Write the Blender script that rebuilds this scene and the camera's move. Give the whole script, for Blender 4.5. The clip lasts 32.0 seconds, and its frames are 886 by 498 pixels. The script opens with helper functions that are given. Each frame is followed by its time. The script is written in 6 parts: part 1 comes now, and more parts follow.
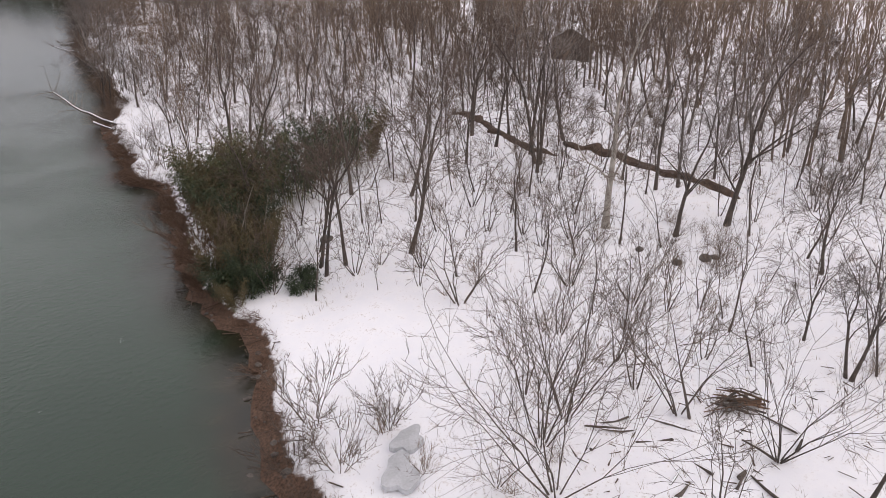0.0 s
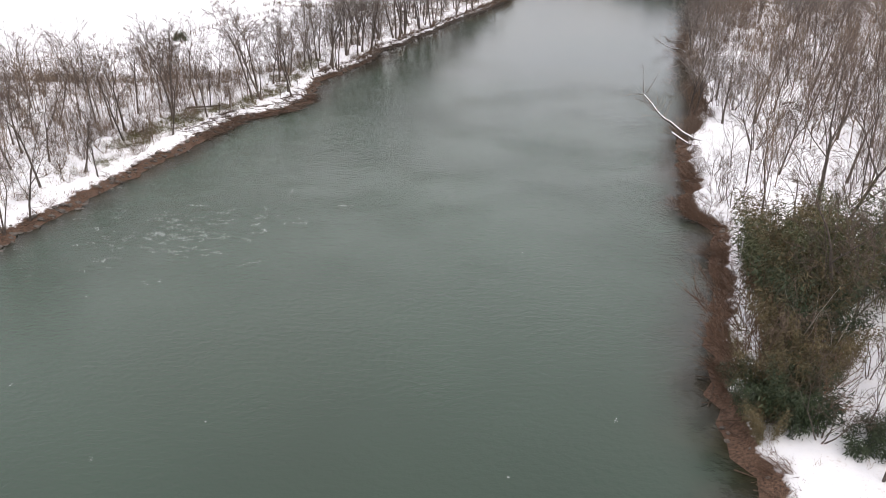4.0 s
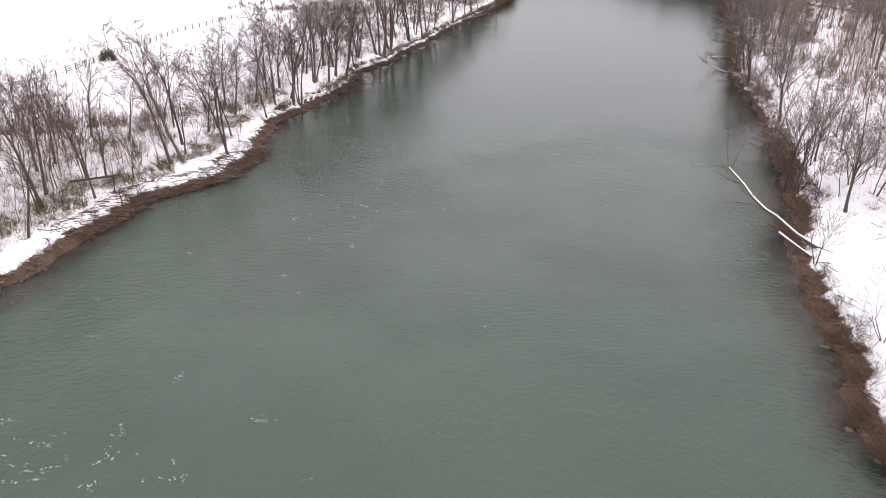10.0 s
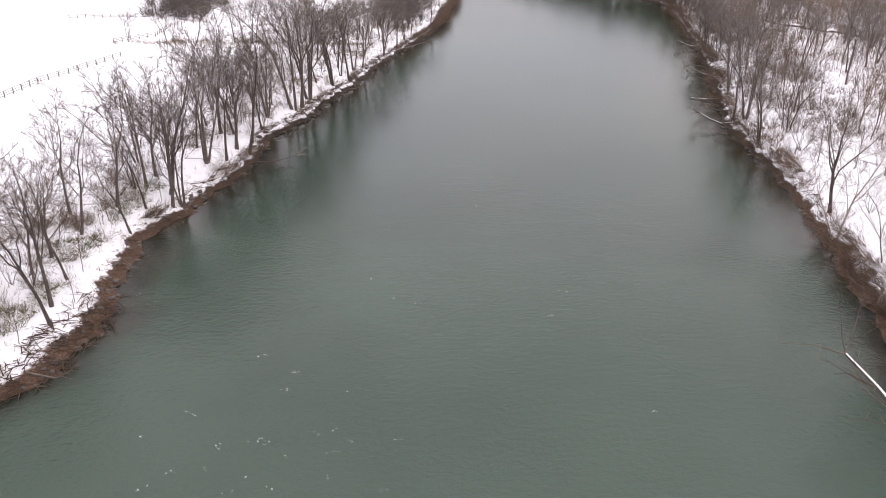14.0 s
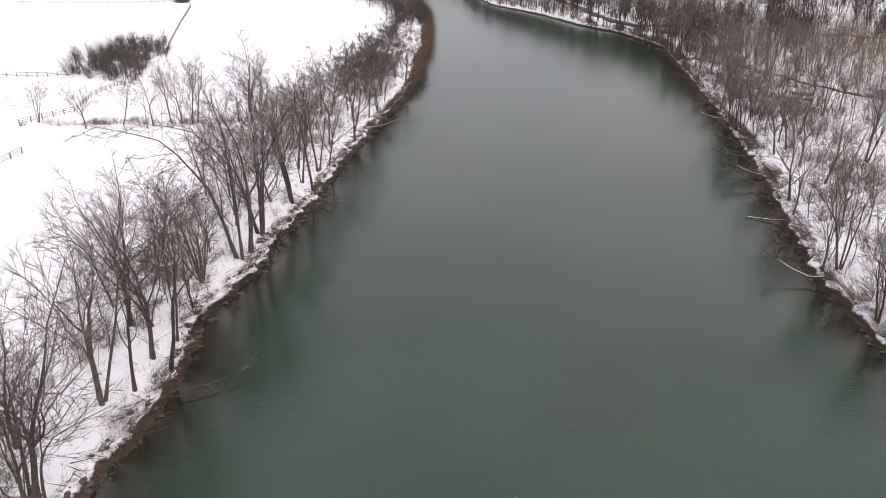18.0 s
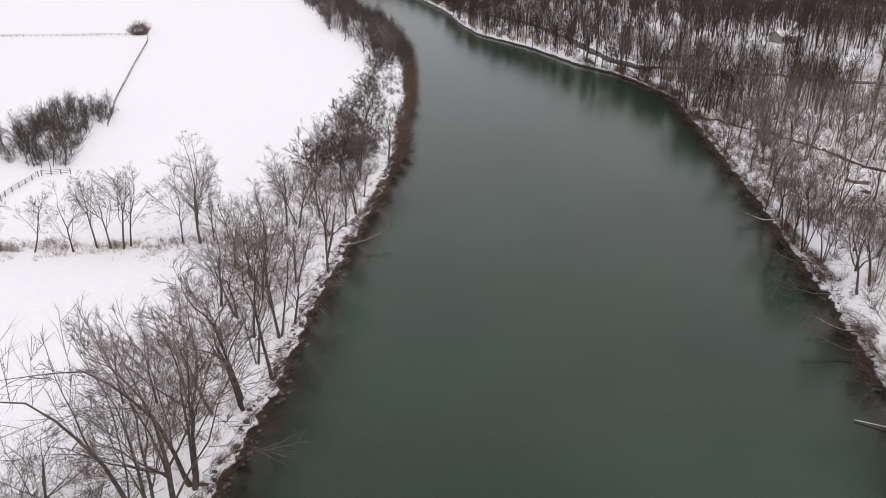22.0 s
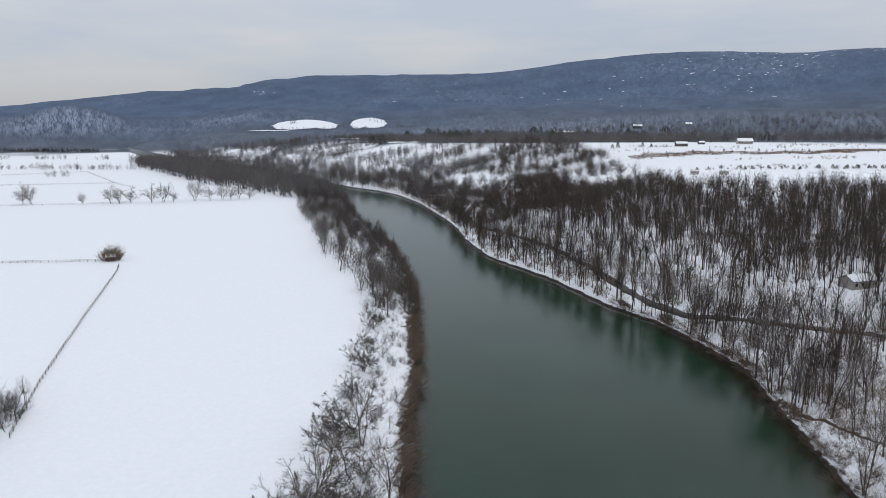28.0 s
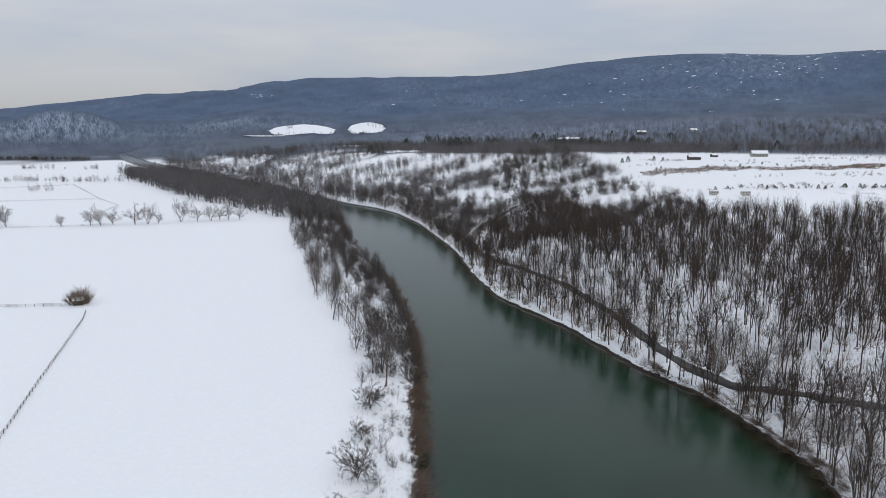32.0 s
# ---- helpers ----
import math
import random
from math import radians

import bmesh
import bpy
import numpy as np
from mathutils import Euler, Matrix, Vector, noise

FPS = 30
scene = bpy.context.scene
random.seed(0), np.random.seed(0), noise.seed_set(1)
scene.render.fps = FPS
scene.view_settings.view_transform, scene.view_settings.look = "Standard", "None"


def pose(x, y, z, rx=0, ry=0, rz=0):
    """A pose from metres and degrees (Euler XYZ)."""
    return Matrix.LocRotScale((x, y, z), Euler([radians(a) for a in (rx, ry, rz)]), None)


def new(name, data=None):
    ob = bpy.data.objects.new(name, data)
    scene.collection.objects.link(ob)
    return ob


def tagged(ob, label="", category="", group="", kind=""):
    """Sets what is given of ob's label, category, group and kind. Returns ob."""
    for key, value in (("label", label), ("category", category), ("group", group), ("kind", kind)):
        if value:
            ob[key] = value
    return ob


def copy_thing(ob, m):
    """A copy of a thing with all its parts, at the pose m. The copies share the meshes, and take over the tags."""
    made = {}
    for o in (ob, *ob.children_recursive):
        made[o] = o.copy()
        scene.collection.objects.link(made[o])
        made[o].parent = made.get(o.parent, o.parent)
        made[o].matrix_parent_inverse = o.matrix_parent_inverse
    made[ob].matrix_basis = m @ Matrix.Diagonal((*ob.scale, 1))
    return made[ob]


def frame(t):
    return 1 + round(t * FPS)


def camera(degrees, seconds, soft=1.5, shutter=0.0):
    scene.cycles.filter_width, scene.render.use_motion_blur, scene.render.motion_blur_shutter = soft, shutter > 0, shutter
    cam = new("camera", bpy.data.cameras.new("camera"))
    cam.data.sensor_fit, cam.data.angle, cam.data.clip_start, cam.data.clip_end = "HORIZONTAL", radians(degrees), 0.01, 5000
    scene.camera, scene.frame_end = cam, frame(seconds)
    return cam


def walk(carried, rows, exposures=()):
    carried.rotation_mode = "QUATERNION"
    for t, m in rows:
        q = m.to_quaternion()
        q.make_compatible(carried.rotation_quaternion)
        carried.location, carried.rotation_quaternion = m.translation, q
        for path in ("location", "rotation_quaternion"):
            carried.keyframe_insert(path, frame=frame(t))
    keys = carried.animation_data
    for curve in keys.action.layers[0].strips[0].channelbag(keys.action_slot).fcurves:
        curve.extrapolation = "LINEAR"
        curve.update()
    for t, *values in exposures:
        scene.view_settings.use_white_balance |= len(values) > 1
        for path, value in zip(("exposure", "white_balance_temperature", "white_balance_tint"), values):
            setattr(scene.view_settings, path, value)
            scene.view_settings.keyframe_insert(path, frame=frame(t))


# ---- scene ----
cam = camera(63.33, 32.0, soft=0.8)
# time, place, turn to the left from +y, pitch, lean
ROWS = [
    (0, 4.60, -32.89, 27.95, -37.96, -23.71, -0.24),
    (0.5, 4.25, -31.36, 27.65, -34.77, -23.40, -0.16),
    (1, 4.44, -29.73, 27.39, -28.72, -23.18, 0.13),
    (1.5, 4.86, -28.03, 27.47, -27.70, -23.25, 0.12),
    (2, 5.19, -26.36, 27.75, -23.56, -23.45, -0.31),
    (2.5, 6.08, -24.65, 28.07, -10.40, -23.61, -0.51),
    (3, 6.77, -22.97, 28.19, -7.04, -23.72, -0.49),
    (3.5, 6.80, -21.21, 28.50, 0.22, -23.87, -0.18),
    (4, 7.33, -19.55, 28.63, 6.22, -23.98, 0.09),
    (4.5, 7.51, -17.70, 28.77, 6.21, -24.14, 0.00),
    (6.5, 7.19, -7.33, 28.89, 6.16, -24.35, -0.03),
    (7, 6.86, -4.01, 28.94, 6.17, -24.37, 0.00),
    (7.5, 6.34, -0.53, 28.98, 6.10, -24.40, 0.10),
    (8, 5.79, 3.17, 29.07, 6.05, -24.48, 0.12),
    (8.5, 5.16, 6.98, 29.14, 5.97, -24.57, 0.18),
    (9, 4.50, 10.96, 29.30, 5.88, -24.68, 0.19),
    (9.5, 3.84, 15.02, 29.40, 5.79, -24.75, 0.21),
    (10, 3.15, 19.19, 29.47, 5.75, -24.82, 0.26),
    (10.5, 2.66, 23.53, 29.54, 4.67, -24.87, 0.21),
    (11, 2.16, 27.84, 29.52, 1.21, -24.82, 0.07),
    (11.5, 1.57, 31.90, 29.44, 0.45, -24.69, 0.10),
    (12, 0.96, 36.26, 29.51, 0.41, -24.67, 0.02),
    (12.5, 0.49, 40.59, 29.41, 0.39, -24.56, 0.03),
    (13, 0.00, 45.00, 29.80, 0.32, -24.59, -0.06),
    (13.5, -0.56, 49.59, 30.67, 0.20, -24.59, -0.06),
    (14, -0.91, 54.31, 31.94, 0.23, -24.54, -0.11),
    (14.5, -2.09, 59.60, 32.86, -0.09, -24.41, 0.07),
    (16.5, -4.18, 78.97, 38.01, -1.64, -24.36, 0.04),
    (17, -4.66, 83.73, 39.42, -2.06, -24.39, 0.01),
    (17.5, -4.84, 88.50, 40.56, -2.38, -24.33, -0.01),
    (18, -5.19, 93.34, 41.73, -2.78, -24.26, 0.01),
    (18.5, -5.49, 98.04, 43.04, -3.20, -24.24, 0.00),
    (19, -5.66, 102.67, 44.40, -3.58, -24.21, -0.03),
    (19.5, -5.76, 107.39, 45.93, -3.98, -24.23, -0.13),
    (20, -5.99, 112.14, 47.30, -4.39, -24.22, -0.11),
    (20.5, -6.00, 116.81, 48.67, -4.47, -24.22, -0.13),
    (21, -6.07, 121.57, 50.04, -4.51, -24.20, -0.10),
    (21.5, -6.08, 126.41, 51.51, -4.55, -24.23, -0.14),
    (22, -6.04, 131.09, 53.06, -4.58, -24.25, -0.06),
    (22.5, -6.02, 135.86, 54.58, -4.59, -22.72, -0.09),
    (23, -6.13, 140.61, 55.74, -4.66, -17.82, -0.08),
    (23.5, -6.16, 145.19, 56.70, -4.67, -16.95, -0.06),
    (24, -6.33, 149.76, 57.91, -4.69, -16.91, -0.02),
    (24.5, -6.31, 154.47, 59.23, -4.71, -15.84, -0.03),
    (25, -6.13, 159.75, 60.54, -4.67, -11.36, -0.05),
    (25.5, -5.93, 164.35, 61.25, -4.68, -10.60, -0.04),
    (27.5, -5.68, 183.49, 66.00, -4.72, -10.58, -0.08),
    (28, -5.58, 187.94, 67.17, -4.72, -10.54, -0.06),
    (28.5, -5.49, 192.22, 68.52, -4.74, -10.53, -0.06),
    (29, -5.41, 196.70, 69.94, -4.75, -10.53, -0.06),
    (29.5, -5.38, 201.37, 71.27, -4.76, -10.52, -0.06),
    (30, -5.36, 205.82, 72.77, -4.76, -10.52, -0.09),
    (30.5, -5.35, 210.14, 74.33, -4.77, -10.51, -0.11),
    (31, -5.26, 214.39, 75.68, -4.78, -10.50, -0.11),
    (31.5, -5.23, 218.80, 76.89, -4.79, -10.48, -0.08),
    (32, -5.21, 223.00, 77.73, -4.83, -10.49, -0.09),
]
walk(cam, [(t, pose(x, y, z, 90 + p, 0, a) @ pose(0, 0, 0, 0, 0, r)) for t, x, y, z, a, p, r in ROWS],
     exposures=[(0, 0.15, 6950, 22), (2, 0.26, 6950, 17), (4, 0.66, 6900, 18), (7, 0.74, 6900, 22), (14, 0.7, 6900, 23), (17, 0.52, 6900, 22), (19, 0.38, 6900, 20), (22, 0.1, 6850, 18), (23.5, 0.05, 6700, 16), (25.5, -0.05, 6200, 11), (28, -0.15, 6200, 11), (32, -0.2, 6200, 11)])

# ---------------------------------------------------------------- world and light
SUN_EL, SUN_AZ = radians(38), radians(150)
world = bpy.data.worlds.new("overcast_sky")
scene.world = world
world.use_nodes = True
wn, wl = world.node_tree.nodes, world.node_tree.links
wn.clear()
sky = wn.new("ShaderNodeTexSky")
sky.sky_type, sky.sun_disc = "NISHITA", False
sky.sun_elevation, sky.sun_rotation = SUN_EL, SUN_AZ
w_out, w_bg = wn.new("ShaderNodeOutputWorld"), wn.new("ShaderNodeBackground")
w_co, w_sep = wn.new("ShaderNodeTexCoord"), wn.new("ShaderNodeSeparateXYZ")
wl.new(w_co.outputs["Generated"], w_sep.inputs[0])
# cloud cover: three times as bright overhead as at the horizon
w_ramp = wn.new("ShaderNodeMapRange")
w_ramp.inputs[1].default_value, w_ramp.inputs[2].default_value = 0.0, 1.0
w_ramp.inputs[3].default_value, w_ramp.inputs[4].default_value = 0.46, 1.04
w_up, w_pow = wn.new("ShaderNodeMath"), wn.new("ShaderNodeMath")
w_up.operation, w_pow.operation = "MAXIMUM", "POWER"
w_up.inputs[1].default_value, w_pow.inputs[1].default_value = 0.0, 0.42
wl.new(w_sep.outputs[2], w_up.inputs[0])
wl.new(w_up.outputs[0], w_pow.inputs[0])
wl.new(w_pow.outputs[0], w_ramp.inputs[0])
w_map, w_noise = wn.new("ShaderNodeMapping"), wn.new("ShaderNodeTexNoise")
w_map.inputs["Scale"].default_value = (1.3, 1.3, 7.0)
w_noise.inputs["Scale"].default_value, w_noise.inputs["Detail"].default_value = 2.2, 5
wl.new(w_co.outputs["Generated"], w_map.inputs[0])
wl.new(w_map.outputs[0], w_noise.inputs[0])
w_tint = wn.new("ShaderNodeMix")
w_tint.data_type = "RGBA"
w_tint.inputs[6].default_value, w_tint.inputs[7].default_value = (0.86, 0.93, 1.03, 1), (1.06, 1.06, 1.06, 1)
w_nr = wn.new("ShaderNodeMapRange")
w_nr.inputs[1].default_value, w_nr.inputs[2].default_value = 0.38, 0.62
wl.new(w_noise.outputs[0], w_nr.inputs[0])
wl.new(w_nr.outputs[0], w_tint.inputs[0])
w_scale = wn.new("ShaderNodeVectorMath")
w_scale.operation = "SCALE"
wl.new(w_tint.outputs[2], w_scale.inputs[0])
wl.new(w_ramp.outputs[0], w_scale.inputs["Scale"])
w_sky = wn.new("ShaderNodeVectorMath")
w_sky.operation = "SCALE"
w_sky.inputs["Scale"].default_value = 0.06
wl.new(sky.outputs[0], w_sky.inputs[0])
w_mix = wn.new("ShaderNodeMix")
w_mix.data_type = "RGBA"
w_mix.inputs[0].default_value = 0.9
wl.new(w_sky.outputs[0], w_mix.inputs[6])
wl.new(w_scale.outputs[0], w_mix.inputs[7])
wl.new(w_mix.outputs[2], w_bg.inputs[0])
w_bg.inputs[1].default_value = 1.0
wl.new(w_bg.outputs[0], w_out.inputs[0])

sun = new("sun", bpy.data.lights.new("sun", "SUN"))
sun.data.energy, sun.data.angle, sun.data.color = 0.6, radians(25), (1.0, 0.96, 0.9)
sun.matrix_world = pose(0, 0, 300, 90 - math.degrees(SUN_EL), 0, 180 - math.degrees(SUN_AZ))


# ---------------------------------------------------------------- materials
def material(name):
    m = bpy.data.materials.new(name)
    m.use_nodes = True
    return m, m.node_tree.nodes, m.node_tree.links, m.node_tree.nodes["Principled BSDF"]


def node_noise(n, l, scale, detail=4, coords=None, rough=0.55):
    t = n.new("ShaderNodeTexNoise")
    t.inputs["Scale"].default_value, t.inputs["Detail"].default_value, t.inputs["Roughness"].default_value = scale, detail, rough
    if coords is not None:
        l.new(coords, t.inputs["Vector"])
    return t.outputs[0]


def node_range(n, l, value, a, b, c=0.0, d=1.0):
    r = n.new("ShaderNodeMapRange")
    for k, v in zip((1, 2, 3, 4), (a, b, c, d)):
        r.inputs[k].default_value = v
    l.new(value, r.inputs[0])
    return r.outputs[0]


def node_mix(n, l, factor, a, b):
    m = n.new("ShaderNodeMix")
    m.data_type = "RGBA"
    for key, v in ((0, factor), (6, a), (7, b)):
        if isinstance(v, (tuple, float, int)):
            m.inputs[key].default_value = (*v, 1) if isinstance(v, tuple) else v
        else:
            l.new(v, m.inputs[key])
    return m.outputs[2]


def node_math(n, l, op, a, b):
    m = n.new("ShaderNodeMath")
    m.operation = op
    for k, v in enumerate((a, b)):
        if isinstance(v, (int, float)):
            m.inputs[k].default_value = v
        else:
            l.new(v, m.inputs[k])
    return m.outputs[0]


def node_bump(n, l, height, strength, distance, bsdf):
    b = n.new("ShaderNodeBump")
    b.inputs["Strength"].default_value, b.inputs["Distance"].default_value = strength, distance
    l.new(height, b.inputs["Height"])
    l.new(b.outputs[0], bsdf.inputs["Normal"])


def plain(name, a, b, scale, rough=0.85, bump=0.3, dist=0.02, metal=0.0, vary=0.0):
    """Two colours in a noise of two sizes, with a fine relief; vary: how much each object's own tint differs."""
    m, n, l, p = material(name)
    co = n.new("ShaderNodeTexCoord").outputs["Object"]
    big, fine = node_noise(n, l, scale, 3, co), node_noise(n, l, scale * 9, 3, co)
    both = node_math(n, l, "ADD", node_math(n, l, "MULTIPLY", big, 0.6), node_math(n, l, "MULTIPLY", fine, 0.4))
    col = node_mix(n, l, node_range(n, l, both, 0.35, 0.65), a, b)
    if vary:
        info = n.new("ShaderNodeObjectInfo").outputs["Random"]
        hsv = n.new("ShaderNodeHueSaturation")
        l.new(node_range(n, l, info, 0, 1, 1 - vary, 1 + vary), hsv.inputs["Value"])
        l.new(col, hsv.inputs["Color"])
        col = hsv.outputs[0]
    l.new(col, p.inputs["Base Color"])
    p.inputs["Roughness"].default_value, p.inputs["Metallic"].default_value = rough, metal
    node_bump(n, l, fine, bump, dist, p)
    return m


# ---------------------------------------------------------------- the lie of the land
# shorelines: x of the water's edge along y
LEFT = [(-600, -52), (-60, -46), (40, -43), (62, -41), (75, -39.5), (92, -37.5), (100, -31.5), (107, -30.5), (126, -34), (134, -32), (153, -28.5), (168, -29),
        (179, -25), (190, -24), (205, -20.5), (230, -17), (252, -12.5), (278, -7), (303, -3), (340, -1), (362, 2), (415, 3), (440, 5), (485, 4), (552, -3), (690, -28),
        (760, -36), (840, -60), (930, -105), (1100, -210), (1300, -330), (1500, -440), (1800, -560), (4700, -900)]
RIGHT = [(-600, 10), (-60, 14), (-2, 16), (6, 19), (13, 21.5), (22, 20.5), (36, 24), (45, 26), (51, 27.5), (58, 25.5), (66, 27.5), (74, 28.5), (84, 29.5), (94, 33.5),
         (104, 35.5), (123, 39.5), (146, 44), (165, 46), (176, 47), (200, 54), (222, 60), (238, 63.5), (265, 70), (288, 74.5), (300, 77), (330, 83), (355, 87.5), (362, 89.5),
         (392, 86), (408, 83), (432, 73.5), (463, 65.5), (478, 61.5), (522, 44), (568, 38.5), (610, 38), (650, 34), (742, 21), (800, 6), (835, -10), (870, -35),
         (930, -68), (1100, -160), (1300, -285), (1500, -400), (1800, -550), (4700, -895)]
EYE_FAR = Vector((-5.6, 188.0))
# far ridge: bearing from the river's run, in degrees, and its height
RIDGE = [(-75, 120), (-36, 118), (-26.4, 123), (-17.6, 200), (-11.7, 228), (-4.6, 276), (1.1, 281), (7.6, 287), (11, 307), (14, 345), (21.5, 390), (26, 386), (30, 363), (33, 376), (36, 379), (60, 380), (80, 300)]


def smooth(a, b, v):
    t = np.clip((v - a) / (b - a), 0, 1)
    return t * t * (3 - 2 * t)


def waves(x, y, size, seed):
    """A soft relief of about -1 to 1, made of a few crossed waves."""
    r = np.random.RandomState(seed)
    out = 0
    for k in range(7):
        a, f, ph = r.uniform(0, 6.283), r.uniform(0.6, 2.2) / size, r.uniform(0, 6.283)
        out = out + np.sin((x * np.cos(a) + y * np.sin(a)) * f * 6.283 + ph + 1.3 * np.sin((x * np.sin(a) - y * np.cos(a)) * f * 3.1 + ph))
    return out / 3.2


def shore_left(y):
    y = np.asarray(y, float)
    return np.interp(y, *zip(*LEFT)) + np.where(y < 900, 0.55 * np.sin(y * 0.83) * np.sin(y * 0.31 + 1) + 0.3 * np.sin(y * 2.1 + 2), 0)


def shore_right(y):
    y = np.asarray(y, float)
    return np.interp(y, *zip(*RIGHT)) + np.where(y < 900, 0.5 * np.sin(y * 0.71 + 2) * np.sin(y * 0.27) + 0.3 * np.sin(y * 1.9), 0)


def land(x, y):
    """The ground's height."""
    x, y = np.asarray(x, float), np.asarray(y, float)
    dl, dr = shore_left(y) - x, x - shore_right(y)
    s = np.maximum(dl, dr)
    s = np.where(s > 0, s * (1 + 1.4 * smooth(118, 160, y)), s)
    bank = np.where(s < 0, np.maximum(-2.2, 0.28 * s), 0.34 * s)
    bank = np.where(s > 1.6, 0.55 + 0.62 * smooth(1.6, 2.6, s) + 0.9 * smooth(2.6, 14, s) + 0.9 * smooth(14, 50, s), bank)
    rough = np.where(s > 2.5, 0.16 * waves(x, y, 5, 3) + 0.3 * waves(x, y, 22, 4), 0) * np.where(dl > 24, 0.25, 1)
    z = bank + rough * smooth(2.5, 8, s)
    # the wooded slope behind the road and the upland fields beyond it
    foot = np.interp(y, [200, 250, 300, 338, 361, 376, 398, 425, 450, 500, 550, 600, 700, 900], [220, 175, 153, 98, 70, 49, 28, 14, 16, 30, 28, 14, 40, 60])
    z = z + 1.2 * smooth(foot - 22, foot - 3, dr) + smooth(240, 330, y) * (7.5 * smooth(foot + 5, foot + 30, dr) + 9 * smooth(foot + 20, foot + 190, dr))
    z = z + smooth(560, 930, y + 0.25 * (x - 150)) * smooth(foot + 10, foot + 160, dr) * 17 * (1 - 0.6 * smooth(900, 1300, y))
    far = np.hypot(x - EYE_FAR.x, y - EYE_FAR.y)
    bearing = np.degrees(np.arctan2(x - EYE_FAR.x, np.maximum(y - EYE_FAR.y, 1e-3)))
    ahead = smooth(-100, 300, y)
    crest = np.interp(bearing, *zip(*RIDGE))
    gully = 1 + 0.17 * waves(x, y, 700, 9) * smooth(1500, 2300, far) * (1 - smooth(2700, 3500, far))
    z = z + ahead * ((crest - 16) * gully * (0.25 * smooth(1900, 2900, far) + 0.75 * smooth(2700, 4250, far)) + waves(x, y, 260, 8) * 4 * smooth(1500, 2400, far))
    # hills before the ridge: bearing, distance, height, width across and along
    for b, d, h, wide, deep in HILLS:
        cx, cy = EYE_FAR.x + d * math.sin(radians(b)), EYE_FAR.y + d * math.cos(radians(b))
        ux, uy = math.cos(radians(b)), -math.sin(radians(b))
        across, along = (x - cx) * ux + (y - cy) * uy, -(x - cx) * uy + (y - cy) * ux
        z = z + h * np.exp(-(across / wide) ** 2 - (along / deep) ** 2)
    return z


HILLS = [(-22.3, 2300, 74, 150, 190), (-31, 2400, 44, 230, 330), (-15, 2500, 22, 260, 350), (-6.2, 2010, 21, 120, 95), (-0.9, 2010, 19, 70, 90), (9, 2250, 34, 330, 330),
         (20, 1900, 34, 360, 300), (-10, 2450, 18, 260, 300), (33, 2000, 44, 380, 330)]

# columns that run along both shores, rows across
OUT = np.r_[0, 0.35, 0.75, 1.15, 1.6, 2.0, 2.5, 3.2, 4, 5, 6.5, 8, np.arange(10, 60, 2.5), np.geomspace(60, 3600, 62)]
ACROSS = np.r_[0.02, 0.05, 0.1, 0.2, 0.35, 0.5, 0.65, 0.8, 0.9, 0.95, 0.98]
ROWS_Y = np.r_[-600, -300, -150, np.arange(-80, 440, 1.6), np.arange(440, 900, 5), np.geomspace(900, 4680, 120)]


def sheet(name, xs, ys, zs, mat):
    """A quad sheet from arrays of rows and columns."""
    rows, cols = xs.shape
    verts = np.stack([xs, ys, zs], -1).reshape(-1, 3)
    i = (np.arange(rows - 1)[:, None] * cols + np.arange(cols - 1)).ravel()
    quads = np.stack([i, i + 1, i + cols + 1, i + cols], 1)
    me = bpy.data.meshes.new(name)
    me.vertices.add(len(verts))
    me.vertices.foreach_set("co", verts.ravel())
    me.loops.add(quads.size)
    me.loops.foreach_set("vertex_index", quads.ravel())
    me.polygons.add(len(quads))
    me.polygons.foreach_set("loop_start", np.arange(0, quads.size, 4))
    me.polygons.foreach_set("use_smooth", np.ones(len(quads), bool))
    me.update(calc_edges=True)
    me.materials.append(mat)
    return new(name, me)


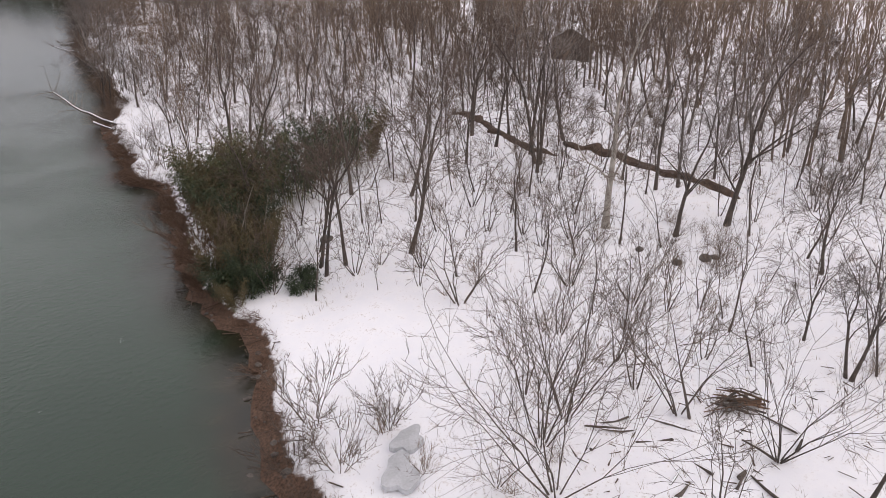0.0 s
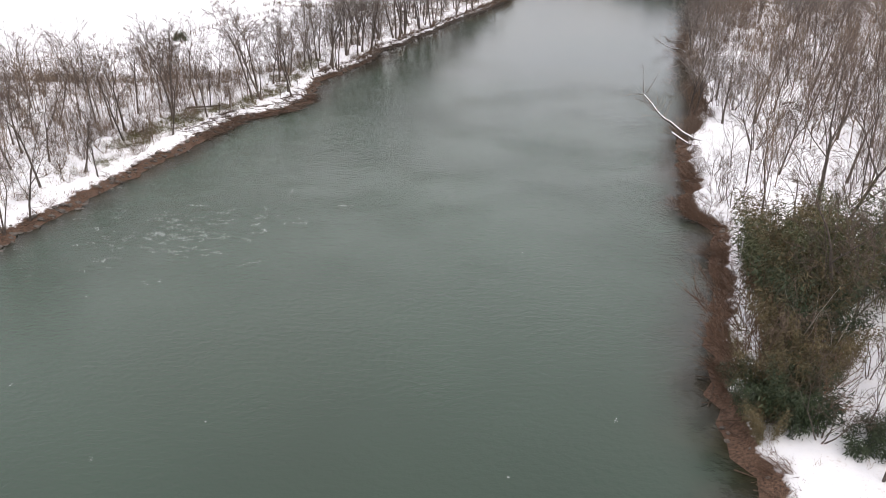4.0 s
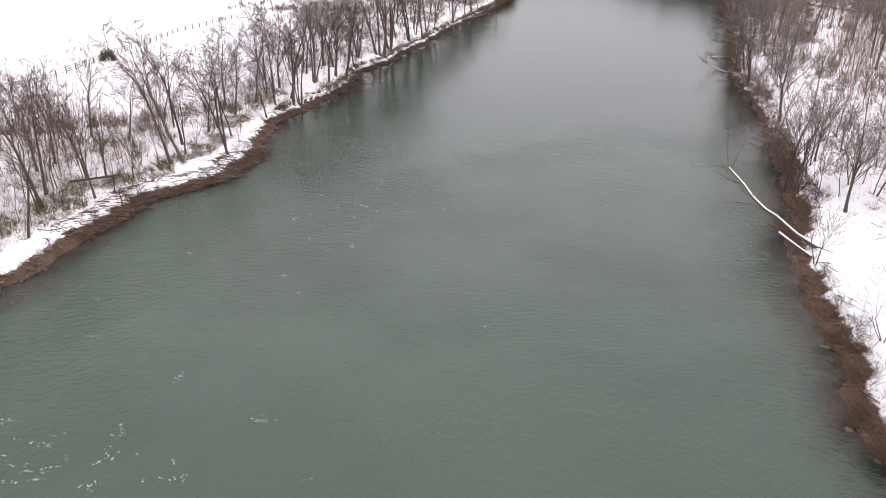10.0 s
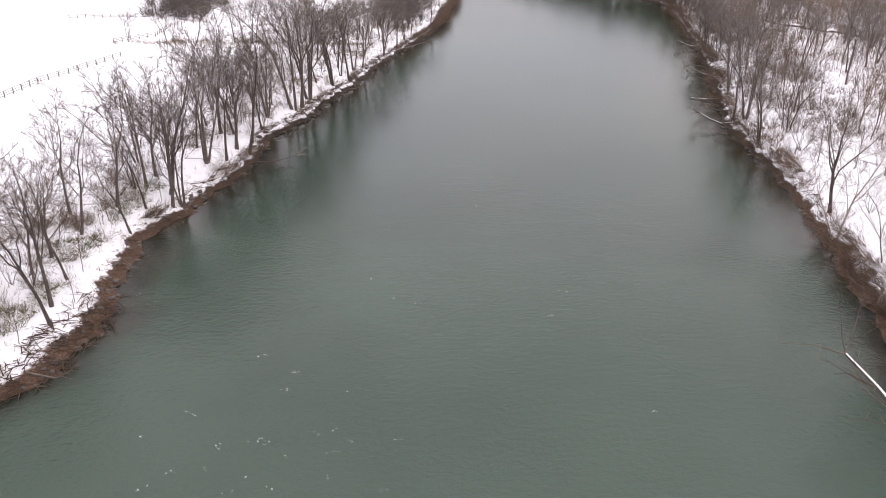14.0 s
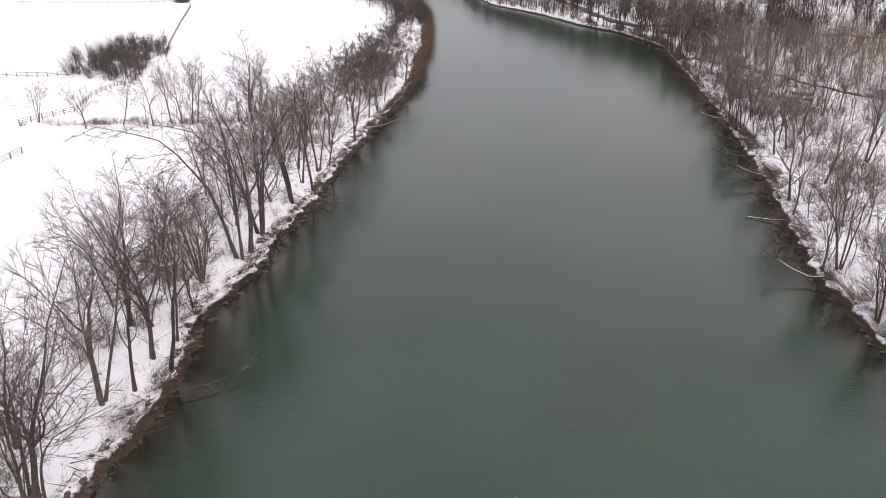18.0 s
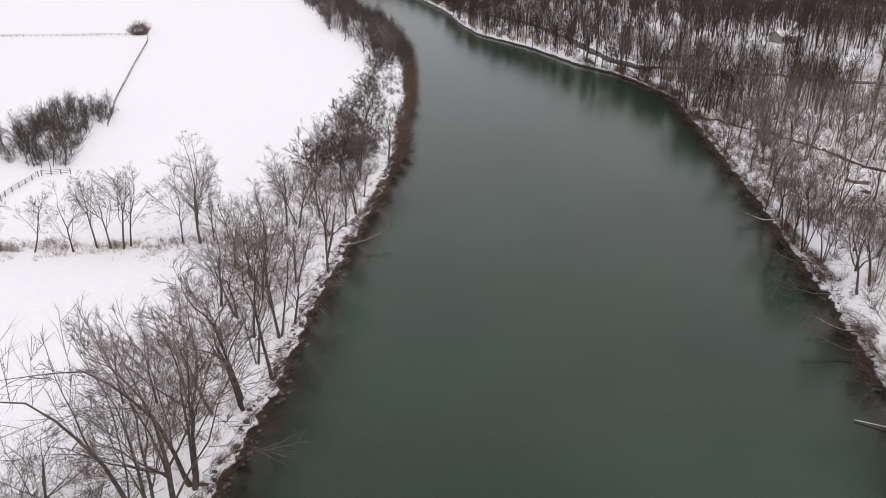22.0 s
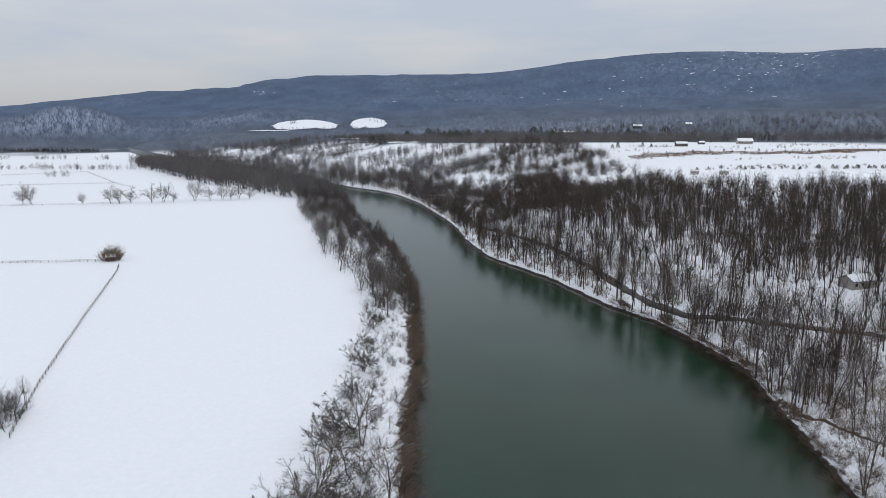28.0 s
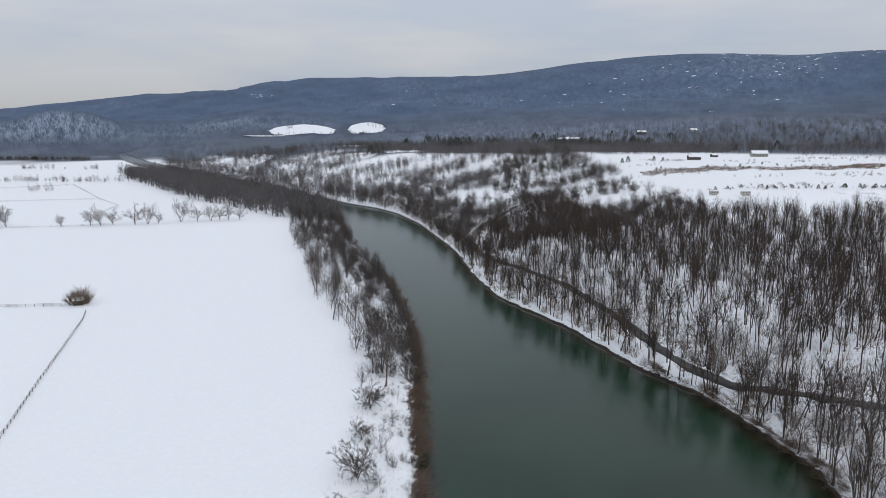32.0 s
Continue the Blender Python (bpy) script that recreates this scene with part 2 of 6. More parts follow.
def ground_material():
    m, n, l, p = material("snowy_ground")
    geo = n.new("ShaderNodeNewGeometry")
    sep = n.new("ShaderNodeSeparateXYZ")
    l.new(geo.outputs["Position"], sep.inputs[0])
    pos = geo.outputs["Position"]
    wood = n.new("ShaderNodeAttribute")
    wood.attribute_name = "woods"
    woods = wood.outputs["Fac"]
    fine, mid, big = node_noise(n, l, 5.5, 5, pos, 0.65), node_noise(n, l, 0.9, 5, pos, 0.6), node_noise(n, l, 0.12, 4, pos)
    snow = node_mix(n, l, node_range(n, l, mid, 0.3, 0.7), (0.86, 0.88, 0.915), (0.915, 0.925, 0.94))
    earth = node_mix(n, l, node_range(n, l, fine, 0.35, 0.65), (0.040, 0.025, 0.017), (0.165, 0.100, 0.068))
    # darker soil downstream, with the undercut bank's shade mixed into its colour
    dark_shaded_earth = node_mix(n, l, node_range(n, l, fine, 0.35, 0.65), (0.011, 0.008, 0.006), (0.052, 0.037, 0.027))
    earth = node_mix(n, l, node_range(n, l, sep.outputs[1], 115, 165), earth, dark_shaded_earth)
    litter = node_mix(n, l, node_range(n, l, fine, 0.3, 0.7), (0.16, 0.11, 0.075), (0.36, 0.29, 0.22))
    # leaves and stalks that stick out of the snow under trees
    poke = node_math(n, l, "ADD", node_math(n, l, "MULTIPLY", fine, 0.6), node_math(n, l, "MULTIPLY", mid, 0.4))
    amount = node_math(n, l, "MULTIPLY", node_range(n, l, poke, 0.56, 0.66), node_math(n, l, "MULTIPLY", woods, node_range(n, l, big, 0.35, 0.65, 0.15, 0.8)))
    top = node_mix(n, l, amount, snow, litter)
    # the bare strip along the water
    edge = node_math(n, l, "ADD", sep.outputs[2], node_math(n, l, "MULTIPLY", node_math(n, l, "SUBTRACT", mid, 0.5), 0.9))
    col = node_mix(n, l, node_range(n, l, edge, 0.52, 0.68), earth, top)
    # far hillsides: grey winter woods, snow between the trees, blue haze painted in
    valley = n.new("ShaderNodeAttribute")
    valley.attribute_name = "round_valley"

    def hill_noise(sx, sy, sz, detail, rough):
        stretch = n.new("ShaderNodeMapping")
        stretch.inputs["Scale"].default_value = (sx, sy, sz)
        l.new(valley.outputs["Vector"], stretch.inputs[0])
        return node_noise(n, l, 1.0, detail, stretch.outputs[0], rough)

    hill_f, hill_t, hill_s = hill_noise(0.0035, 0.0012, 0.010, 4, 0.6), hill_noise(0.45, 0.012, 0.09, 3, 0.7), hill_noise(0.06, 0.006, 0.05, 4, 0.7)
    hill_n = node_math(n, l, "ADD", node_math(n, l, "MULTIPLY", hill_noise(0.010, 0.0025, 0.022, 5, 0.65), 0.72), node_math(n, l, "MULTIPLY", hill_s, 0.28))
    hazy_near_wood = node_mix(n, l, node_range(n, l, hill_n, 0.40, 0.60), (0.048, 0.060, 0.082), (0.088, 0.103, 0.130))
    hazy_far_wood = node_mix(n, l, node_range(n, l, hill_n, 0.34, 0.66), (0.038, 0.066, 0.124), (0.074, 0.116, 0.196))
    # painted haze grows with distance: the woods turn bluer along y
    shrub = node_mix(n, l, node_range(n, l, sep.outputs[1], 1400, 3000), hazy_near_wood, hazy_far_wood)
    thin = n.new("ShaderNodeAttribute")
    thin.attribute_name = "thin_woods_relief"
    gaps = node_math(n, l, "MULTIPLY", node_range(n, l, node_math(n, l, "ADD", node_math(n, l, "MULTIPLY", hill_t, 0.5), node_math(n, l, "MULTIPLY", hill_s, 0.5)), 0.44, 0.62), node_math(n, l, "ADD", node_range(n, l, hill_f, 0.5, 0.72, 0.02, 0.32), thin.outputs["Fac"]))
    # snow in the gaps carries the same bluish haze tint
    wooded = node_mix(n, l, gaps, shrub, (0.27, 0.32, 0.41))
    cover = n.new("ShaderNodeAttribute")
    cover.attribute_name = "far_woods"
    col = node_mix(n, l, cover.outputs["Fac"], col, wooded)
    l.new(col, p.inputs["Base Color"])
    p.inputs["Roughness"].default_value = 0.75
    p.inputs["Specular IOR Level"].default_value = 0.25
    node_bump(n, l, node_math(n, l, "ADD", node_math(n, l, "MULTIPLY", mid, 1.0), node_math(n, l, "MULTIPLY", fine, 0.35)), 0.35, 0.25, p)
    return m


def water_material():
    m, n, l, p = material("river_water")
    pos = n.new("ShaderNodeNewGeometry").outputs["Position"]
    depth = n.new("ShaderNodeAttribute")
    depth.attribute_name = "depth"
    stretch = n.new("ShaderNodeMapping")
    stretch.inputs["Scale"].default_value = (0.75, 0.9, 1.0)
    l.new(pos, stretch.inputs[0])
    small, mid, big = node_noise(n, l, 2.3, 4, stretch.outputs[0], 0.6), node_noise(n, l, 0.35, 3, stretch.outputs[0]), node_noise(n, l, 0.03, 3, pos)
    deep = node_mix(n, l, node_range(n, l, big, 0.35, 0.65), (0.007, 0.026, 0.013), (0.012, 0.038, 0.020))
    shoal = n.new("ShaderNodeAttribute")
    shoal.attribute_name = "shoal"
    deep = node_mix(n, l, shoal.outputs["Fac"], deep, node_mix(n, l, node_range(n, l, big, 0.35, 0.65), (0.033, 0.061, 0.042), (0.044, 0.079, 0.055)))
    # water near the banks: brown shallows plus the trees' dark reflection painted in
    shallow_reflection = node_mix(n, l, node_range(n, l, mid, 0.35, 0.65), (0.010, 0.012, 0.007), (0.034, 0.028, 0.016))
    l.new(node_mix(n, l, node_range(n, l, depth.outputs["Fac"], 0.0, 1.0), shallow_reflection, deep), p.inputs["Base Color"])
    # mirror strength tuned by place: higher IOR upstream, lower in the bend
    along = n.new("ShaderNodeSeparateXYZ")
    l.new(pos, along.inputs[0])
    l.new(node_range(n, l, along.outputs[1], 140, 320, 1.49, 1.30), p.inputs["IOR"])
    # smooth glides and ruffled patches
    rips = node_math(n, l, "ADD", node_range(n, l, node_noise(n, l, 0.03, 3, pos), 0.42, 0.62, 0.06, 0.09), node_math(n, l, "MULTIPLY", shoal.outputs["Fac"], node_range(n, l, node_noise(n, l, 0.07, 3, pos), 0.40, 0.62, 0.4, 0.9)))
    p.inputs["Roughness"].default_value = 0.15
    height = node_math(n, l, "MULTIPLY", node_math(n, l, "ADD", node_math(n, l, "MULTIPLY", mid, 0.3), node_math(n, l, "MULTIPLY", small, 0.5)), rips)
    node_bump(n, l, height, 1.0, 0.32, p)
    return m


SNOW_GROUND, WATER = ground_material(), water_material()


def field_left(x, y):
    """1 on the open fields west of the river, 0 in the strip of trees."""
    d = shore_left(y) - x
    edge = np.interp(y, [-600, 60, 98, 106, 112, 120, 128, 170, 200, 236, 246, 256, 290, 305, 420, 470, 520, 560, 720, 760, 900], [70, 66, 55, 36, 28, 17, 13, 13, 17, 20, 52, 34, 26, 22, 16, 26, 36, 36, 38, 36, 60])
    return smooth(-3, 3, d - edge)


def far_cover(x, y):
    """Where the distant ground is wooded."""
    far = np.hypot(x - EYE_FAR.x, y - EYE_FAR.y)
    bearing = np.degrees(np.arctan2(x - EYE_FAR.x, np.maximum(y - EYE_FAR.y, 1e-3)))
    c = smooth(-60, 60, far + 90 * waves(x, y, 300, 12) - np.interp(bearing, [-80, -16, -9, 40], [1480, 1430, 1060, 900]))
    for b, d, wb, wd in CLEAR:
        c = c * (1 - np.exp(-((bearing - b) / wb) ** 4 - ((far - d) / wd) ** 4))
    return c


CLEAR = [(24, 800, 16, 110)]
# thinner woods through which the snow shows: bearing, distance, half widths, amount;
# a negative amount darkens the ground behind the dome hill to set it off
THIN = [(-22.3, 2200, 3.4, 140, 0.85), (-22, 2850, 9, 330, -0.5), (-30, 2250, 4, 160, 0.7), (15, 1500, 7, 260, 0.7), (20, 3500, 6, 350, 0.2), (27, 3700, 4, 350, 0.35), (30, 3500, 3, 300, 0.25), (-12, 2250, 3, 150, 0.5), (4, 1650, 6, 200, 0.5), (8, 3200, 4, 200, 0.35), (33, 4100, 4, 150, 0.5)]


def thin_relief_cover(x, y):
    far = np.hypot(x - EYE_FAR.x, y - EYE_FAR.y)
    bearing = np.degrees(np.arctan2(x - EYE_FAR.x, np.maximum(y - EYE_FAR.y, 1e-3)))
    out = sum(k * np.exp(-((bearing - b) / wb) ** 2 - ((far - d) / wd) ** 2) for b, d, wb, wd, k in THIN)
    # relief shading put into the cover: paler on the valley side, darker on the crest
    for b, d, h, wide, deep in HILLS:
        across, along = d * np.radians(bearing - b), far - d
        body = np.exp(-(across / wide) ** 2)
        out = out + body * h / 60 * (0.42 * np.exp(-((along + 0.75 * deep) / (0.45 * deep)) ** 2) - 0.6 * np.exp(-((along - 0.15 * deep) / (0.4 * deep)) ** 2))
    return out



def build_land():
    left, right = shore_left(ROWS_Y)[:, None], shore_right(ROWS_Y)[:, None]
    xs = np.concatenate([left - OUT[::-1], left + (right - left) * ACROSS, right + OUT], 1)
    ys = np.repeat(ROWS_Y[:, None], xs.shape[1], 1)
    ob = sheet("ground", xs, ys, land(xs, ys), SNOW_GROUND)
    for key, values in (("woods", (1 - field_left(xs, ys)) * np.where(ys < 900, 1, 0)), ("far_woods", far_cover(xs, ys)), ("thin_woods_relief", thin_relief_cover(xs, ys))):
        at = ob.data.attributes.new(key, "FLOAT", "POINT")
        at.data.foreach_set("value", values.ravel().astype(np.float32))
    far = np.hypot(xs - EYE_FAR.x, ys - EYE_FAR.y)
    bearing = np.arctan2(xs - EYE_FAR.x, np.maximum(ys - EYE_FAR.y, 1e-3))
    at = ob.data.attributes.new("round_valley", "FLOAT_VECTOR", "POINT")
    at.data.foreach_set("vector", np.stack([2800 * bearing, far, land(xs, ys)], -1).ravel().astype(np.float32))
    tagged(ob, "snow-covered ground with brown earth along the river banks", "ground", kind="structure")
    # the river
    f = np.r_[-0.12, 0, 0.015, 0.03, 0.05, 0.08, 0.11, 0.15, 0.25, 0.4, 0.6, 0.75, 0.85, 0.89, 0.92, 0.95, 0.97, 0.985, 1, 1.12]
    rows = ROWS_Y[::2]
    left, right = shore_left(rows)[:, None], shore_right(rows)[:, None]
    xs = left + (right - left) * f
    ys = np.repeat(rows[:, None], len(f), 1)
    ob = sheet("river", xs, ys, xs * 0, WATER)
    d = np.minimum(xs - left, right - xs)
    at = ob.data.attributes.new("depth", "FLOAT", "POINT")
    # past y 120 the painted bank reflection reaches farther out
    at.data.foreach_set("value", smooth(0.1, 1, (d + 0.8 * waves(xs, ys, 14, 6)) / np.where(ys < 120, 4.5, 7.0)).ravel().astype(np.float32))
    at = ob.data.attributes.new("shoal", "FLOAT", "POINT")
    at.data.foreach_set("value", ((1 - smooth(60, 175, ys + 14 * waves(xs, ys, 40, 16))) * (0.12 + 0.88 * smooth(-5, 60, ys))).ravel().astype(np.float32))
    tagged(ob, "smooth grey-green river water with faint ripples", "river", kind="structure")



def snow_patch(b0, b1, d0, d1, seed, lift=1.2):
    """A distant open field of snow, between two bearings and two distances, with an uneven edge."""
    u, v = np.meshgrid(np.linspace(-1, 1, 36), np.linspace(-1, 1, 14))
    k = 1 + 0.10 * np.sin(5 * u + seed) + 0.07 * np.sin(11 * u + 2 * seed)
    bearing = np.radians((b0 + b1) / 2 + (b1 - b0) / 2 * u * (1 + 0.06 * np.sin(4 * v + seed)))
    round_off = np.sqrt(np.clip(1 - np.abs(u) ** 2.4, 0, 1))
    far = (d0 + d1) / 2 + (d1 - d0) / 2 * np.where(v > 0, v * k * round_off, v * (0.9 + 0.12 * np.sin(5 * u + 3 * seed) + 0.06 * np.sin(13 * u + seed)) * np.sqrt(np.clip(1.02 - np.abs(u) ** 7, 0, 1)))
    xs, ys = EYE_FAR.x + far * np.sin(bearing), EYE_FAR.y + far * np.cos(bearing)
    ob = sheet("snow_field", xs, ys, land(xs, ys) + lift, SNOW_FIELD)
    tagged(ob, "distant open hillside field under snow", "field", kind="structure")


SNOW_FIELD = plain("field_snow", (0.84, 0.86, 0.90), (0.90, 0.91, 0.93), 0.02, 0.75, 0.2, 0.3)
build_land()
snow_patch(-8.4, -3.5, 1880, 2025, 1)
snow_patch(-2.5, 0.3, 1890, 2025, 2)
snow_patch(-10.3, -7.2, 1840, 1880, 3)
for k, (b0, b1, d0, d1) in enumerate([(-14, -8.2, 1090, 1230), (-7.5, -0.5, 960, 1060), (0.2, 3.4, 1010, 1110), (-3.4, 1.2, 1250, 1290), (9.2, 11.2, 1180, 1240), (13.5, 15.2, 1480, 1540), (4, 9, 1130, 1160)]):
    snow_patch(b0, b1, d0, d1, k + 4, 0.8)


def far_clearings():
    """Many small snowy gaps in the woods of the ridge."""
    r = np.random.RandomState(77)
    verts, faces = [], []
    for b, d, sb, sd, count, size in [(-9.2, 3420, 0.9, 110, 7, 20), (17.5, 3250, 2.2, 190, 10, 20), (26, 3500, 2.6, 330, 30, 20), (30, 3800, 2.4, 240, 34, 18), (34, 4000, 2.0, 120, 20, 18), (13.5, 2900, 2.0, 200, 12, 14), (21, 2800, 3.0, 260, 9, 15), (5, 3300, 3.0, 250, 12, 14)]:
        for _ in range(count):
            bb, dd = radians(r.normal(b, sb)), r.normal(d, sd)
            w, e = size * r.uniform(0.15, 0.6), size * r.uniform(0.2, 0.5)
            a = np.sort(r.uniform(0, 6.283, 9))
            k = r.uniform(0.6, 1.2, 9)
            x = EYE_FAR.x + dd * math.sin(bb) + w * k * np.cos(a)
            y = EYE_FAR.y + dd * math.cos(bb) + e * k * np.sin(a)
            faces.append(np.arange(9) + 9 * len(faces))
            verts.append(np.stack([x, y, land(x, y) + 2.0], 1))
    me = bpy.data.meshes.new("ridge_clearings")
    me.from_pydata(np.concatenate(verts).tolist(), [], [f.tolist() for f in faces])
    me.materials.append(SNOW_FIELD)
    tagged(new("ridge_clearings", me), "small snowy clearings in the woods of the distant ridge", "clearings", kind="structure")


far_clearings()


# ---------------------------------------------------------------- bare trees
BARK = plain("grey_brown_bark", (0.042, 0.034, 0.028), (0.14, 0.115, 0.098), 2.5, 0.9, 0.6, 0.03, vary=0.3)
PALE_BARK = plain("pale_flaking_bark", (0.22, 0.19, 0.16), (0.50, 0.47, 0.42), 1.6, 0.85, 0.4, 0.02, vary=0.15)
TWIG = plain("brown_twigs", (0.070, 0.050, 0.038), (0.155, 0.117, 0.090), 0.8, 0.9, 0.2, 0.01, vary=0.3)
RED_TWIG = plain("reddish_twigs", (0.085, 0.048, 0.030), (0.19, 0.115, 0.075), 1.2, 0.9, 0.2, 0.01, vary=0.3)
GREY_TWIG = plain("grey_twigs", (0.105, 0.09, 0.08), (0.22, 0.195, 0.18), 0.8, 0.9, 0.2, 0.01, vary=0.3)
SNOW = plain("settled_snow", (0.86, 0.88, 0.915), (0.915, 0.925, 0.94), 2.0, 0.7, 0.3, 0.03)


def tubes(p0, p1, r0, r1, sides):
    """Vertices and faces of many tapered tubes at once."""
    p0, p1, r0, r1 = (np.asarray(v, float) for v in (p0, p1, r0, r1))
    d = p1 - p0
    d /= np.linalg.norm(d, axis=1, keepdims=True) + 1e-9
    ref = np.where(np.abs(d[:, 2:3]) > 0.9, [[1.0, 0, 0]], [[0, 0, 1.0]])
    u = np.cross(d, ref)
    u /= np.linalg.norm(u, axis=1, keepdims=True) + 1e-9
    v = np.cross(d, u)
    a = np.arange(sides) * 2 * math.pi / sides
    ring = u[:, None] * np.cos(a)[None, :, None] + v[:, None] * np.sin(a)[None, :, None]
    verts = np.concatenate([p0[:, None] + ring * r0[:, None, None], p1[:, None] + ring * r1[:, None, None]], 1)
    k = np.arange(sides)
    quad = np.stack([k, (k + 1) % sides, (k + 1) % sides + sides, k + sides], 1)
    faces = (np.arange(len(p0))[:, None, None] * 2 * sides + quad[None]).reshape(-1, 4)
    return verts.reshape(-1, 3), faces


def spikes(p0, p1, r0, sides=3):
    """Many pointed, open twigs."""
    verts, _ = tubes(p0, p1, r0, np.zeros(len(p0)), sides)
    verts = verts.reshape(len(p0), 2, sides, 3)
    verts = np.concatenate([verts[:, 0], verts[:, 1, :1]], 1)
    k = np.arange(sides)
    tri = np.stack([k, (k + 1) % sides, np.full(sides, sides)], 1)
    return verts.reshape(-1, 3), (np.arange(len(p0))[:, None, None] * (sides + 1) + tri[None]).reshape(-1, 3)


def mesh_of(name, pieces, mat, shade=True):
    """One mesh from several (vertices, faces) arrays."""
    me = bpy.data.meshes.new(name)
    verts, loops, starts, base, at = [], [], [], 0, 0
    for v, f in pieces:
        verts.append(v)
        loops.append((f + base).ravel())
        starts.append(at + np.arange(len(f)) * f.shape[1])
        base += len(v)
        at += f.size
    verts, loops, starts = np.concatenate(verts), np.concatenate(loops), np.concatenate(starts)
    me.vertices.add(len(verts))
    me.vertices.foreach_set("co", verts.ravel())
    me.loops.add(len(loops))
    me.loops.foreach_set("vertex_index", loops)
    me.polygons.add(len(starts))
    me.polygons.foreach_set("loop_start", starts)
    me.polygons.foreach_set("use_smooth", np.full(len(starts), shade))
    me.update(calc_edges=True)
    me.materials.append(mat)
    return me


def bend(rng, start, way, length, steps, wander, rise):
    """Points of a branch that wanders and turns upward."""
    pts, w = [start], way / np.linalg.norm(way)
    for _ in range(steps):
        w = w + rng.normal(0, wander, 3) + (0, 0, rise)
        w /= np.linalg.norm(w)
        pts.append(pts[-1] + w * length / steps)
    return np.array(pts)


def off_axis(rng, w, angle):
    side = np.cross(w, rng.normal(0, 1, 3))
    side /= np.linalg.norm(side) + 1e-9
    return w * math.cos(angle) + side * math.sin(angle)


def grow(seed, height, radius, stems=1, splay=0.15, first=0.33, depth=5, fork=0.42, side=2, twig_r=0.017, rise=0.05):
    """The branch segments of a bare tree by rank, from the stem to the last twigs: each bough forks and throws side shoots."""
    r = np.random.RandomState(seed)
    out = [[] for _ in range(depth + 1)]

    def bough(p, w, length, rad, rank):
        steps = 3 if rank < 3 else 2 if rank == 3 else 1
        end = max(rad * 0.60, twig_r * 0.6)
        pts = bend(r, p, w, length, steps, 0.06 + 0.03 * rank, rise if rank else 0.02)
        rr = np.linspace(rad, end, steps + 1)
        for k in range(steps):
            out[rank].append((pts[k], pts[k + 1], rr[k] * (1.3 if rank == 0 and k == 0 else 1), rr[k + 1]))
        if rank == depth:
            return
        tip = pts[-1] - pts[-2]
        tip /= np.linalg.norm(tip)
        for _ in range(2 if rank or r.uniform() < 0.55 else 3):
            bough(pts[-1], off_axis(r, tip, fork * r.uniform(0.5, 1.25)), length * r.uniform(0.62, 0.86), max(end * r.uniform(0.68, 0.92), twig_r), rank + 1)
        for _ in range((side + (1 if rank == depth - 1 else 0)) if rank else 1):
            f = r.uniform(0.35, 0.95) if rank else r.uniform(0.7, 0.97)
            i = min(int(f * steps), steps - 1)
            q = pts[i] + (pts[i + 1] - pts[i]) * (f * steps - i)
            bough(q, off_axis(r, tip, r.uniform(0.55, 1.05)), length * r.uniform(0.38, 0.62), max(rad * 0.42, twig_r), rank + 1)

    for s in range(stems):
        a = 6.283 * s / stems + r.uniform(0, 1.5)
        lean = splay * (r.uniform(0.6, 1.2) if stems > 1 else r.uniform(0, 0.8))
        foot = np.array([math.cos(a), math.sin(a), 0.0]) * (0 if stems == 1 else radius * 0.9) - (0, 0, 0.4)
        bough(foot, np.array([math.cos(a) * lean, math.sin(a) * lean, 1.0]), height * first * (1 if s == 0 else r.uniform(0.75, 1)), radius * (1 if stems == 1 else 0.7), 0)
    # bring the crown's top to the height asked for
    top = max(seg[1][2] for seg in out[-1])
    k = height / top
    return [tuple(np.array(c) * k if n < 2 else np.array(c) for n, c in enumerate(zip(*rank))) for rank in out]


